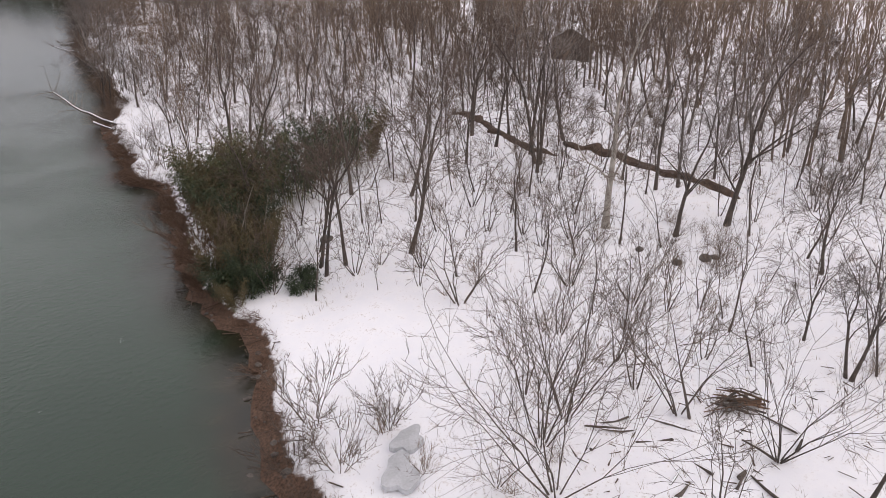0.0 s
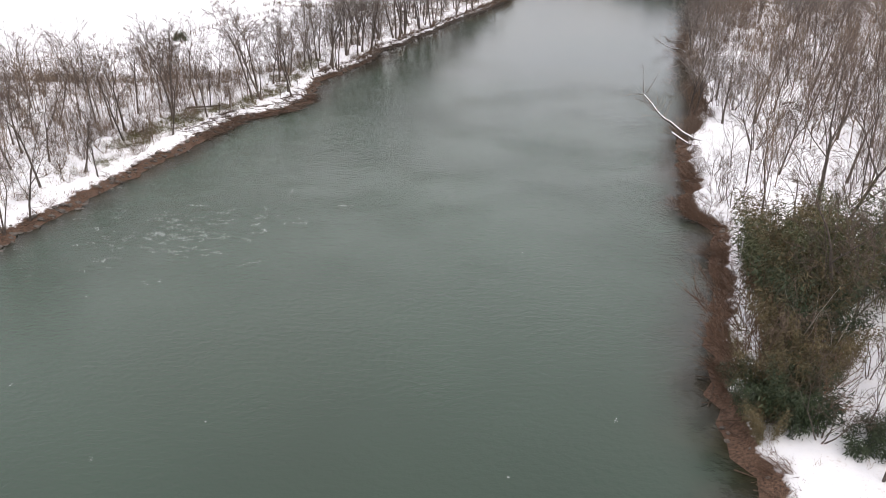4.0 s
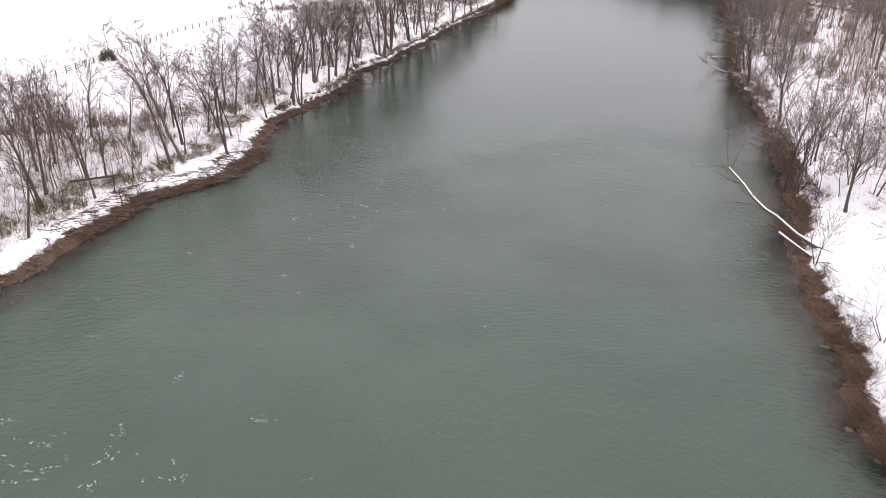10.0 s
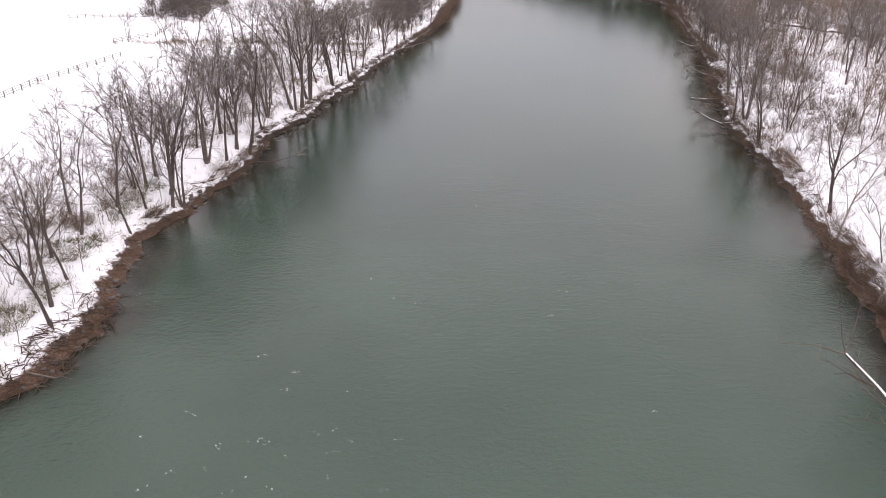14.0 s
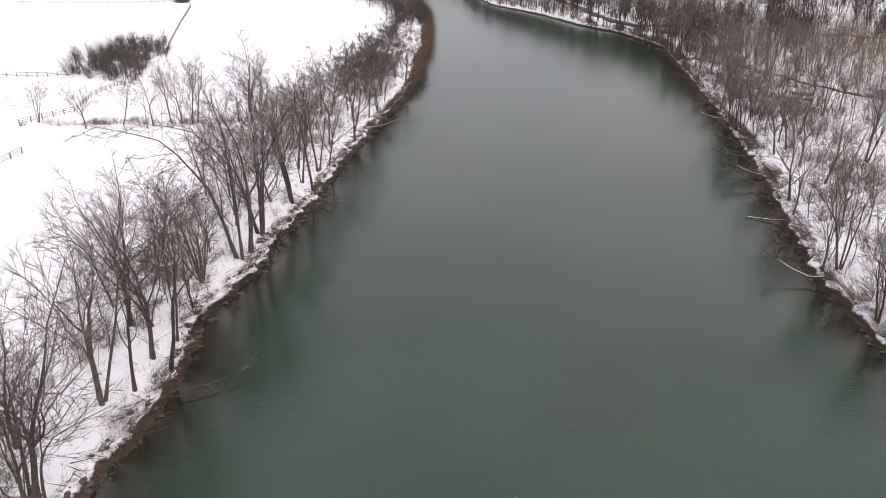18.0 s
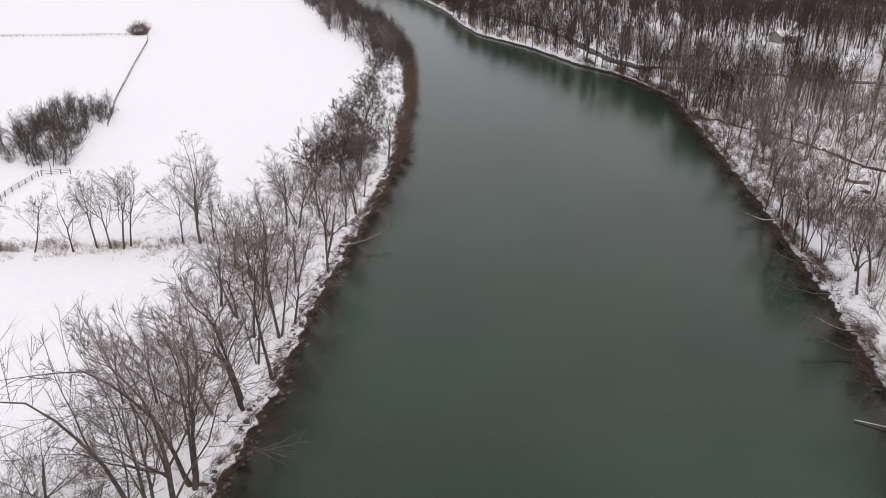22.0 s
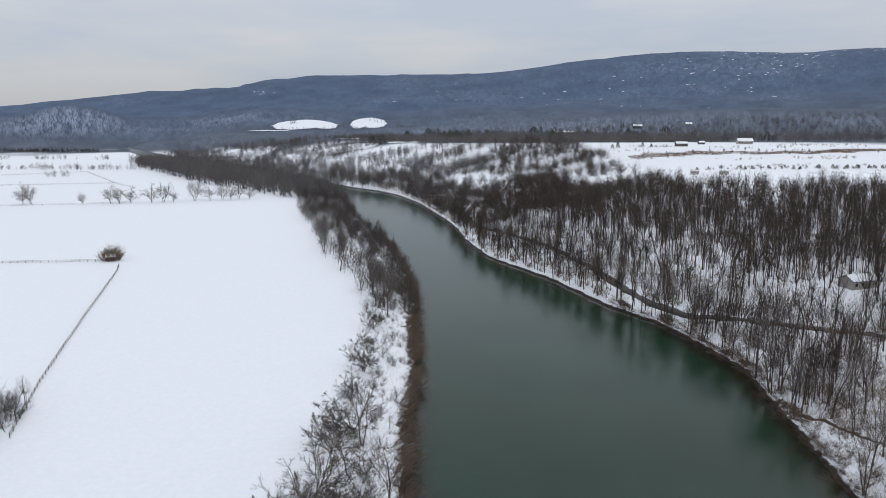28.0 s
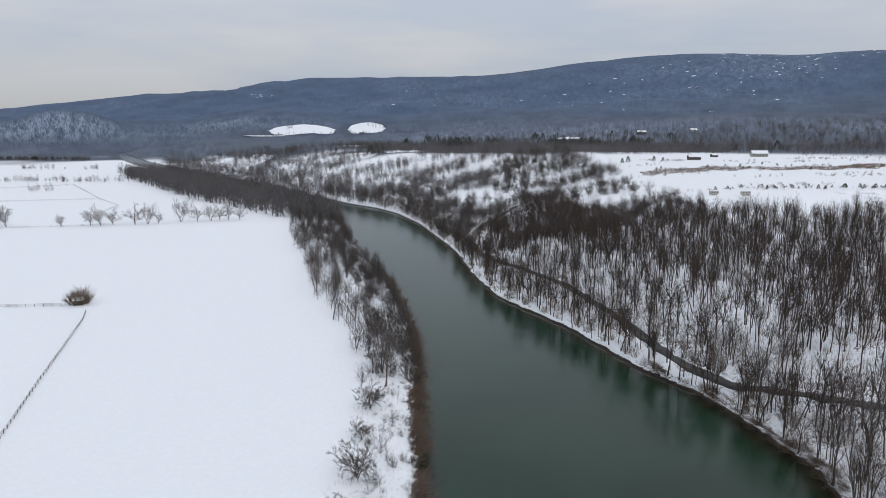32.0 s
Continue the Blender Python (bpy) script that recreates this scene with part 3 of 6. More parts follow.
def branch_tree(seed, height, radius, stems=1, splay=0.1, first=0.3, fork=0.45, limbs=5, second=9, third=6, tips=3, twig_r=0.014):
    """A bare tree with long limbs that sweep up, side branches along each limb, and fine shoots along those."""
    r = np.random.RandomState(seed)
    out = [[] for _ in range(5)]

    def line(rank, pts, r0, r1):
        rr = r1 + (r0 - r1) * (1 - np.linspace(0, 1, len(pts))) ** (1.0 if rank == 0 else 1.5)
        for k in range(len(pts) - 1):
            out[rank].append((pts[k], pts[k + 1], rr[k], rr[k + 1]))

    def along(pts, f):
        i = min(int(f * (len(pts) - 1)), len(pts) - 2)
        w = pts[i + 1] - pts[i]
        return pts[i] + w * (f * (len(pts) - 1) - i), w / np.linalg.norm(w)

    for s in range(stems):
        a0 = 6.283 * s / stems + r.uniform(0, 1.2)
        lean = splay * r.uniform(0.5, 1.3)
        rad = radius * (1.0 if s == 0 else r.uniform(0.6, 0.9))
        foot = np.array([math.cos(a0), math.sin(a0), 0.0]) * (0 if stems == 1 else rad * 1.1) - (0, 0, 0.4)
        trunk = bend(r, foot, np.array([math.cos(a0) * lean, math.sin(a0) * lean, 1.0]), height * first * r.uniform(0.85, 1.1), 4, 0.045, 0.02)
        line(0, trunk, rad * 0.9, rad * 0.58)
        out[0][-4] = (trunk[0], trunk[1], rad * 1.25, rad * 0.84)
        top = height * (1.0 if s == 0 else r.uniform(0.75, 0.98))
        for k in range(limbs):
            p, w = along(trunk, 1.0 if k < 2 else r.uniform(0.45, 1.0))
            ang = fork * (r.uniform(0.15, 0.6) if k == 0 else r.uniform(0.65, 1.35))
            az = 2.4 * k + r.uniform(-0.5, 0.5)
            side = np.array([math.cos(az), math.sin(az), 0.0])
            way = w * math.cos(ang) + side * math.sin(ang)
            L = max(top - p[2], 0.3 * height) * (r.uniform(0.95, 1.1) if k == 0 else r.uniform(0.7, 0.98))
            limb = bend(r, p, way, L, 6, 0.15, 0.035)
            lr = rad * (0.55 if k == 0 else r.uniform(0.28, 0.42))
            line(1, limb, lr, max(lr * 0.16, twig_r))
            for j in range(second):
                f = 0.12 + 0.86 * (j + r.uniform(0, 1)) / second
                q, u = along(limb, f)
                Ls = L * (0.15 + 0.34 * (1 - f)) * r.uniform(0.65, 1.3)
                bough = bend(r, q, off_axis(r, u, r.uniform(0.55, 1.15)), Ls, 3, 0.15, 0.04)
                br = max(lr * (0.30 - 0.20 * f), twig_r * 1.4)
                line(2, bough, br, max(br * 0.4, twig_r))
                for _ in range(third):
                    f3 = r.uniform(0.2, 1.0)
                    q3, u3 = along(bough, f3)
                    L3 = Ls * (0.22 + 0.3 * (1 - f3)) * r.uniform(0.6, 1.3)
                    shoot = bend(r, q3, off_axis(r, u3, r.uniform(0.35, 0.9)), L3, 1, 0.1, 0.05)
                    line(3, shoot, max(br * 0.35, twig_r * 1.1), twig_r * 0.8)
                    for t in range(tips):
                        q4, u4 = along(shoot, 1.0 if t == 0 else r.uniform(0.25, 0.95))
                        w4 = off_axis(r, u4, r.uniform(0.1, 0.35) if t == 0 else r.uniform(0.4, 0.85))
                        out[4].append((q4, q4 + w4 * L3 * r.uniform(0.45, 0.95), twig_r * 0.85, 0.0))
    tops = np.sort([seg[1][2] for seg in out[-1]])
    k = height / tops[-4]
    return [tuple(np.array(c) * k if n < 2 else np.array(c) for n, c in enumerate(zip(*rank))) for rank in out]


def tree_kind(name, seed, bark, twig, label, **how):
    """A pattern tree one unit of scale high, kept below the ground as the first of its kind is placed."""
    rank = grow(seed, **how) if "depth" in how else branch_tree(seed, **how)
    root = new(name)
    last = len(rank) - 1
    sides = [7, 5, 4, 3, 3, 3]
    wood = [tubes(*rank[k], sides[k]) for k in range(max(1, last - 2))]
    fine = [tubes(*rank[k], 3) for k in range(max(1, last - 2), last)] + [spikes(*rank[last][:3])]
    trunk, crown = new("trunk", mesh_of("trunk", wood, bark)), new("crown", mesh_of("crown", fine, twig))
    trunk.parent = crown.parent = root
    tagged(crown, "bare fine twigs", kind="stuff")
    if how.get("stems", 1) > 1 or name == "sapling":
        tagged(trunk, "several thin forking stems", kind="stuff")
    tagged(root, label, "tree")
    return root


class Planter:
    """Sets trees on the ground: the pattern itself first, then copies."""

    def __init__(self, group, makers):
        self.group, self.makers, self.made = group, makers, {}

    def put(self, k, x, y, height, turn, lean=(0, 0), label=""):
        k %= len(self.makers)
        base, maker = self.makers[k]
        s = height / base
        m = Matrix.Translation((x, y, float(land(x, y)) - 0.05)) @ pose(0, 0, 0, lean[0], lean[1], turn) @ Matrix.Scale(s, 4)
        if k in self.made:
            ob = copy_thing(self.made[k], m)
            ob.scale = (s, s, s)
        else:
            ob = self.made[k] = maker()
            ob.matrix_basis = m
        return tagged(ob, label, group=self.group)


LABEL_TALL = "tall bare deciduous tree with grey-brown bark standing in snow"
tall = Planter("tall bare trees", [(18, lambda: tree_kind("bare_tree", 11, BARK, TWIG, LABEL_TALL, height=18, radius=0.24, splay=0.1, first=0.48, fork=0.42, limbs=5, twig_r=0.018)),
                                   (18, lambda: tree_kind("bare_tree", 12, BARK, TWIG, LABEL_TALL, height=18, radius=0.22, splay=0.2, first=0.44, fork=0.5, limbs=5, twig_r=0.018)),
                                   (18, lambda: tree_kind("bare_tree", 13, BARK, TWIG, LABEL_TALL, height=18, radius=0.20, splay=0.05, first=0.52, fork=0.34, limbs=4, twig_r=0.018)),
                                   (18, lambda: tree_kind("bare_tree", 14, BARK, TWIG, "leaning bare deciduous tree with dark bark standing in snow", height=18, radius=0.23, splay=0.35, first=0.46, fork=0.45, limbs=5, twig_r=0.018)),
                                   (18, lambda: tree_kind("bare_tree", 15, BARK, TWIG, LABEL_TALL, height=18, radius=0.21, splay=0.15, first=0.40, fork=0.5, limbs=5, twig_r=0.018))])
spread = Planter("spreading bare trees", [(17, lambda: tree_kind("spreading_tree", 21, BARK, GREY_TWIG, "wide bare tree with two forking dark stems on the snowy bank", height=17, radius=0.22, stems=2, splay=0.2, first=0.42, fork=0.42, limbs=4, second=9, third=6, twig_r=0.017)),
                                          (17, lambda: tree_kind("spreading_tree", 22, BARK, GREY_TWIG, "wide bare tree with three forking dark stems on the snowy bank", height=17, radius=0.21, stems=3, splay=0.24, first=0.44, fork=0.38, limbs=3, second=9, third=5, twig_r=0.017)),
                                          (17, lambda: tree_kind("spreading_tree", 23, BARK, GREY_TWIG, "broad bare tree with long upswept limbs on the snowy bank", height=17, radius=0.27, splay=0.12, first=0.36, fork=0.5, limbs=6, second=9, third=7, twig_r=0.017)),
                                          (17, lambda: tree_kind("spreading_tree", 24, BARK, GREY_TWIG, "broad bare tree with wide crooked limbs on the snowy bank", height=17, radius=0.26, splay=0.25, first=0.32, fork=0.6, limbs=6, second=9, third=7, twig_r=0.017)),
                                          (17, lambda: tree_kind("spreading_tree", 25, BARK, GREY_TWIG, "broad bare tree with long upswept limbs on the snowy bank", height=17, radius=0.26, splay=0.1, first=0.40, fork=0.46, limbs=6, second=9, third=7, twig_r=0.017))])
pale = Planter("pale-barked trees", [(20, lambda: tree_kind("pale_tree", 31, PALE_BARK, TWIG, "tall bare tree with pale flaking bark near the water", height=20, radius=0.34, splay=0.12, first=0.36, fork=0.45, limbs=6)),
                                     (20, lambda: tree_kind("pale_tree", 32, PALE_BARK, TWIG, "tall bare tree with pale flaking bark near the water", height=20, radius=0.26, stems=2, splay=0.2, first=0.4, fork=0.42, limbs=4, second=7))])
field_tree = Planter("field trees", [(13, lambda: tree_kind("field_tree", 61, BARK, GREY_TWIG, "rounded bare tree standing alone in the snowy field", height=13, radius=0.28, splay=0.1, first=0.2, fork=0.62, limbs=8, second=8, third=6, twig_r=0.03)),
                                     (13, lambda: tree_kind("field_tree", 62, BARK, GREY_TWIG, "rounded bare tree standing alone in the snowy field", height=13, radius=0.26, stems=2, splay=0.2, first=0.18, fork=0.6, limbs=5, second=8, third=5, twig_r=0.03))])
clump = Planter("many-stemmed trees", [(11, lambda: tree_kind("stem_clump", 81, BARK, TWIG, "clump of many thin bare stems fanning out of the snow", height=11, radius=0.065, stems=7, splay=0.7, first=0.26, fork=0.42, limbs=3, second=5, third=3, tips=2, twig_r=0.008)),
                                       (11, lambda: tree_kind("stem_clump", 82, BARK, TWIG, "clump of many thin bare stems fanning out of the snow", height=11, radius=0.07, stems=5, splay=0.5, first=0.28, fork=0.45, limbs=3, second=5, third=3, tips=2, twig_r=0.008))])
rounded = Planter("rounded bank trees", [(10, lambda: tree_kind("rounded_tree", 91, BARK, BARK, "dark dense rounded bare tree at the edge of the field", height=10, radius=0.20, stems=2, splay=0.3, first=0.14, fork=0.65, limbs=6, second=9, third=6, tips=4, twig_r=0.03)),
                                         (10, lambda: tree_kind("rounded_tree", 92, BARK, BARK, "dark dense rounded bare tree at the edge of the field", height=10, radius=0.22, splay=0.3, first=0.16, fork=0.72, limbs=9, second=9, third=6, tips=4, twig_r=0.03))])
sapling = Planter("saplings", [(8, lambda: tree_kind("sapling", 41, BARK, TWIG, "thin bare sapling with several stems in the snow", height=8, radius=0.075, stems=3, splay=0.45, first=0.4, depth=4, fork=0.4, side=1, twig_r=0.013)),
                               (8, lambda: tree_kind("sapling", 42, BARK, TWIG, "slender bare sapling in the snow", height=8, radius=0.07, splay=0.25, first=0.4, depth=4, fork=0.36, side=2, twig_r=0.013)),
                               (8, lambda: tree_kind("sapling", 43, BARK, TWIG, "thin bare sapling with several stems in the snow", height=8, radius=0.08, stems=5, splay=0.6, first=0.42, depth=4, fork=0.38, side=1, twig_r=0.013))])
bush = Planter("bare bushes", [(3, lambda: tree_kind("bare_bush", 51, RED_TWIG, RED_TWIG, "low bare reddish-brown bush beside the water", height=3, radius=0.03, stems=11, splay=1.0, first=0.42, depth=3, fork=0.45, side=1, twig_r=0.013)),
                               (3, lambda: tree_kind("bare_bush", 52, TWIG, TWIG, "low bare brown bush in the snow", height=3, radius=0.03, stems=9, splay=0.8, first=0.42, depth=3, fork=0.42, side=1, twig_r=0.013))])

TALL_RIGHT_WOODS = [(49.8, -14.7, 9.4), (78.8, -5.5, 10), (84.7, 3.6, 12.5), (45.3, 8.8, 9.7), (67.1, 10.4, 17.9), (67.3, 15, 13), (30.5, 16.4, 15.5), (42.5, 20, 9.1), (103.6, 21.5, 20.3), (30.9, 26.6, 10.6), (50.6, 36.4, 10.1), (67.5, 41.2, 20.2), (63.9, 46.1, 13.8), (38.4, 66.6, 11.6), (56.9, 69.6, 14.5), (40.4, 110, 8.3)]
TALL_FAR_RIGHT_BANK = [(72.6, 236.7, 11.2), (68, 260.3, 15.4), (102, 279.1, 13.9), (113.1, 346.6, 17.1), (87.2, 392.4, 21.4), (84.2, 403.4, 18.4), (76.9, 416.9, 18.8), (78.3, 421.2, 20.7), (76.4, 426.6, 19.6), (67.6, 443.6, 20.9), (69.7, 450.9, 19.8), (67.5, 493.5, 25.1), (50.9, 514.4, 21.3)]
TALL_LEFT_BANK = [(-53.7, 57.7, 11.9), (-24.3, 485, 21.6)]
TALL = TALL_RIGHT_WOODS + TALL_FAR_RIGHT_BANK + TALL_LEFT_BANK
SPREAD_RIGHT_WOODS = [(47.7, -18.7, 11), (60.6, -10.6, 11.4), (63.9, 0, 19.9), (58.3, 1.6, 15.6), (64, 24.8, 20.5), (38.3, 93.5, 13.2), (34.2, 102.4, 13.3)]
SPREAD_FAR_RIGHT_BANK = [(53.2, 165.6, 10.1), (49.8, 174, 15.7), (46.4, 174.3, 12.5), (53.5, 193.6, 12.4), (65.7, 234, 10.9), (65.6, 239.6, 14.2), (65, 243.1, 15.5), (67.6, 250.2, 13.3), (78.5, 277.1, 16.1), (76, 298.1, 13.5), (90.2, 326.8, 18.3), (84.8, 331.8, 15.6), (83.5, 345.4, 18.2), (89.3, 345.8, 15.5), (88.7, 355.8, 19.8), (101.4, 362.2, 21.9), (87.7, 370, 14.4), (84.8, 385.6, 17.1), (95.1, 402.2, 22.4), (84.5, 407.3, 26)]
BANK_TALL = [(-43.4, 46, 11.3), (-43.6, 59, 7.6), (-45.9, 60, 9.9), (-49.8, 77.3, 13.9), (-52, 78.1, 14.3), (-55.3, 79.2, 12.4), (-52.5, 86.5, 13.9), (-45.2, 83.4, 7.6), (-45.8, 84.8, 16.5), (-53, 81.3, 10), (-61, 78.9, 11.4), (-66.6, 77.6, 9.8), (-70.1, 86.2, 12.1), (-77.6, 101.5, 11), (-80.3, 113, 9.3), (-52.5, 94.6, 13.8), (-46.3, 94.4, 12.8), (-44.4, 95.2, 9.8), (-53.7, 108.5, 13.3), (-47.8, 88.7, 15), (-51.9, 97.2, 13.4), (-38.3, 139.2, 15), (-39.1, 100.8, 18.2), (-37.8, 101.8, 17.3), (-40.8, 108.1, 16.9), (-35.5, 109.5, 14.4), (-33.9, 106.3, 14.5),
             (-39.6, 106, 9.7), (-36.6, 114.7, 11.4), (-35.6, 127.1, 12.3), (-39.2, 132.4, 16.7), (-33.3, 134, 17.6), (-33.9, 135.6, 16), (-31.8, 151.6, 15.5), (-29.5, 155.4, 19.3), (-30.8, 172.9, 16.7), (-26.5, 188.9, 22), (-24.3, 203.7, 21), (-20.6, 208.2, 21), (-24.9, 216.7, 17.2),
             (-65.8, 246.2, 10.9), (-59.4, 246.1, 13.5), (-55.9, 247.3, 13.5), (-53.4, 246.6, 13.6), (-51.2, 246.4, 14.5), (-50.4, 247.4, 14.6), (-42, 248.8, 12.2), (-36.6, 248.7, 10), (-19.3, 260.6, 15.5), (-23.2, 256.5, 12.3), (-16.4, 238.6, 17.4)]
BANK_SPREAD = [(-34.9, 137.8, 20.5), (-38.5, 142.9, 14.5), (-36, 132.8, 10), (-38.9, 137.3, 9), (-32.6, 134.9, 14), (-33.9, 149.4, 19.4), (-31.9, 157.3, 19), (-35.6, 162.6, 19), (-33.5, 162.7, 16), (-30.6, 167.9, 11), (-31.2, 174.9, 14.4), (-32, 182.3, 9), (-27.8, 181.1, 24),
               (-26.9, 183.4, 24), (-26.7, 189.7, 23), (-24, 202.1, 18.7), (-21.6, 217.8, 18.3), (-25.5, 228, 16), (-31, 226, 15), (-28, 234, 13), (-38.7, 247.7, 18.7), (-41.1, 256.3, 16), (-84.8, 249.8, 9.4), (-72.5, 244, 11.6), (-34.3, 249.4, 9.5), (-25, 255.8, 15.6), (-22.7, 254.8, 15.6), (-14.2, 257.2, 13)]
ROUNDED = [(-11.5, 364.3, 9.4), (-9.2, 400.9, 8.7), (-12.2, 328.4, 12.4), (-16.4, 318.1, 9.5), (-18.5, 303, 12), (-16, 289, 13), (-14, 344, 7), (-11, 383, 6), (-21, 283, 12), (-12.5, 293, 10), (-9.5, 311, 7)]
SPREAD_LEFT_BANK = [(-39.6, 42.2, 9.3), (-13.1, 311.8, 11.6), (-10.8, 323.2, 13.1), (-5.1, 417.8, 24.6), (-6.4, 429, 24.4), (-34.5, 529.6, 32.2)]
SPREAD = SPREAD_RIGHT_WOODS + SPREAD_FAR_RIGHT_BANK + SPREAD_LEFT_BANK
PALE_RIGHT_WOODS = [(54.9, 6.9, 22.6), (40, 125.8, 11.8)]
PALE_FAR_RIGHT_BANK = [(47, 161.6, 11.5)]
PALE_LEFT_BANK = []
PALE = PALE_RIGHT_WOODS + PALE_FAR_RIGHT_BANK + PALE_LEFT_BANK
SAPLING_RIGHT_WOODS = [(37, -14.8, 11), (44.3, -14.3, 8.5), (43, -11.6, 6.8), (38.5, -8, 7.7), (31.1, -7, 8.4), (46.3, -6.3, 7.1), (45.7, -3.7, 7.3), (38.3, -3.1, 8.2), (35.4, 4.5, 9.5), (48.6, 4.7, 10.5), (47.9, 8.3, 7.4), (35, 9.2, 5.6), (31.8, 10.4, 4.6), (45.9, 13.3, 8.2), (26.5, 54.7, 5.7), (30.2, 61.3, 5.4), (31, 67.5, 5.6), (38.4, 77.2, 11.6), (31.1, 81.4, 7.2), (43.2, 98.2, 11.9), (36.4, 101.9, 10.4)]
SAPLING_LEFT_BANK = [(-30.1, 166.7, 6.8), (-31.1, 174, 13.5), (-37.4, 252.1, 9.2)]
SAPLING = SAPLING_RIGHT_WOODS + SAPLING_LEFT_BANK
BUSH_RIGHT_WOODS = [(19.2, -4.9, 4), (23, -4.2, 3.8), (16.4, -2.4, 3.8), (20, -0.4, 5.3)]
BUSH_LEFT_BANK = []
BUSH = BUSH_RIGHT_WOODS + BUSH_LEFT_BANK

TAKEN = [(95 + 4 * i, 267 + 4 * j) for i in (-2, -1, 0, 1, 2) for j in (-1, 0, 1)]
rng = np.random.RandomState(5)


def plant(planter, spots, least=0.0):
    for x, y, h in spots:
        s = max(float(shore_left(y)) - x, x - float(shore_right(y)))
        if s < 1.2:
            x = x + (1.2 - s) * (1 if x > float(shore_right(y)) - 10 else -1)
        planter.put(rng.randint(0, 99), x, y, min(max(h, least), 19 if y > 380 else 24), rng.uniform(0, 360), (rng.uniform(-4, 4), rng.uniform(-4, 4)))
        TAKEN.append((x, y))


for k, (x, y, h) in enumerate([(30.8, 17.9, 15), (32.4, 16.3, 15), (31.0, 27.5, 14), (62, 23, 17), (66.5, 40, 18), (65.5, 34, 17), (69, 9, 17), (74, 30, 18), (58, 31, 15)]):
    tall.put(k + 1, x, y, h, 70 * k, (rng.uniform(-5, 5), rng.uniform(-5, 5)))
    TAKEN.append((x, y))
plant(tall, TALL, 8)
plant(spread, SPREAD, 8)
plant(pale, PALE, 9)
plant(tall, BANK_TALL, 8)
plant(spread, BANK_SPREAD, 8)
plant(rounded, ROUNDED, 5)
for k, (x, y, h) in enumerate([(28.6, -10.9, 12.2), (31.1, -10.3, 11.5), (26.5, -14.0, 12.8), (36.8, -14.0, 10.2), (37.5, -19.8, 10.4), (24.7, -11.6, 5.6)]):
    clump.put(k, x, y, h, 55 * k)
    TAKEN.append((x, y))
for k, (x, y, h) in enumerate([(35.4, 103.4, 15.5), (43.4, 131.6, 15), (41.7, 112, 10.5), (46.9, 161, 13.3)]):
    spread.put((3, 2, 4, 0)[k], x, y, h, 80 * k)
    TAKEN.append((x, y))
plant(sapling, SAPLING, 4)
plant(bush, BUSH, 2)


def clear_of(x, y, gap):
    return all((x - a) ** 2 + (y - b) ** 2 > gap * gap for a, b in TAKEN)


def scatter(planter, count, xa, xb, ya, yb, low, high, gap, keep):
    """Seeded trees over a stretch of the plan, never closer than gap to one another."""
    done = tries = 0
    while done < count and tries < count * 30:
        tries += 1
        y = rng.uniform(ya, yb)
        x = rng.uniform(xa, xb)
        if keep(x, y) and clear_of(x, y, gap):
            planter.put(rng.randint(0, 99), x, y, rng.uniform(low, high), rng.uniform(0, 360), (rng.uniform(-5, 5), rng.uniform(-5, 5)))
            TAKEN.append((x, y))
            done += 1


def off_left(x, y):
    return float(shore_left(y)) - x


def off_right(x, y):
    return x - float(shore_right(y))


def open_patch(x, y):
    """The bare white clearings."""
    return (((x - 27) / 7) ** 2 + ((y - 3) / 9) ** 2 < 1) | (((x - 37) / 8) ** 2 + ((y + 17) / 5) ** 2 < 1)


# right bank woods
young = Planter("young trees", [(12, lambda: tree_kind("young_tree", 71, BARK, TWIG, "slender straight young tree bare in the snow", height=12, radius=0.095, splay=0.08, first=0.42, fork=0.36, limbs=4, second=6, third=4, twig_r=0.011)),
                                (12, lambda: tree_kind("young_tree", 72, BARK, TWIG, "slender crooked young tree bare in the snow", height=12, radius=0.085, splay=0.2, first=0.34, fork=0.42, limbs=4, second=6, third=4, twig_r=0.011)),
                                (12, lambda: tree_kind("young_tree", 73, BARK, TWIG, "slender straight young tree bare in the snow", height=12, radius=0.11, splay=0.12, first=0.46, fork=0.34, limbs=4, second=6, third=4, twig_r=0.011))])
scatter(young, 110, 26, 85, -25, 70, 7, 13, 1.8, lambda x, y: off_right(x, y) > 4 and not open_patch(x, y))
scatter(young, 50, 30, 90, 70, 200, 7, 12, 1.8, lambda x, y: off_right(x, y) > 2)
scatter(tall, 85, 34, 125, -30, 125, 12, 19, 4.0, lambda x, y: off_right(x, y) > 9 and not open_patch(x, y))
scatter(sapling, 170, 20, 90, -35, 150, 4, 9, 1.6, lambda x, y: off_right(x, y) > 3 and not open_patch(x, y))
scatter(bush, 60, 15, 90, -10, 260, 1.2, 2.4, 1.2, lambda x, y: 0.5 < off_right(x, y) < 3.0)
scatter(spread, 22, 44, 95, 165, 320, 11, 16, 3.4, lambda x, y: 1.2 < off_right(x, y) < 13)
scatter(sapling, 40, 40, 105, 150, 320, 4, 8, 2.0, lambda x, y: 1.2 < off_right(x, y) < 22)
scatter(spread, 44, 40, 120, 125, 330, 12, 18, 5, lambda x, y: 1.5 < off_right(x, y) < 45)
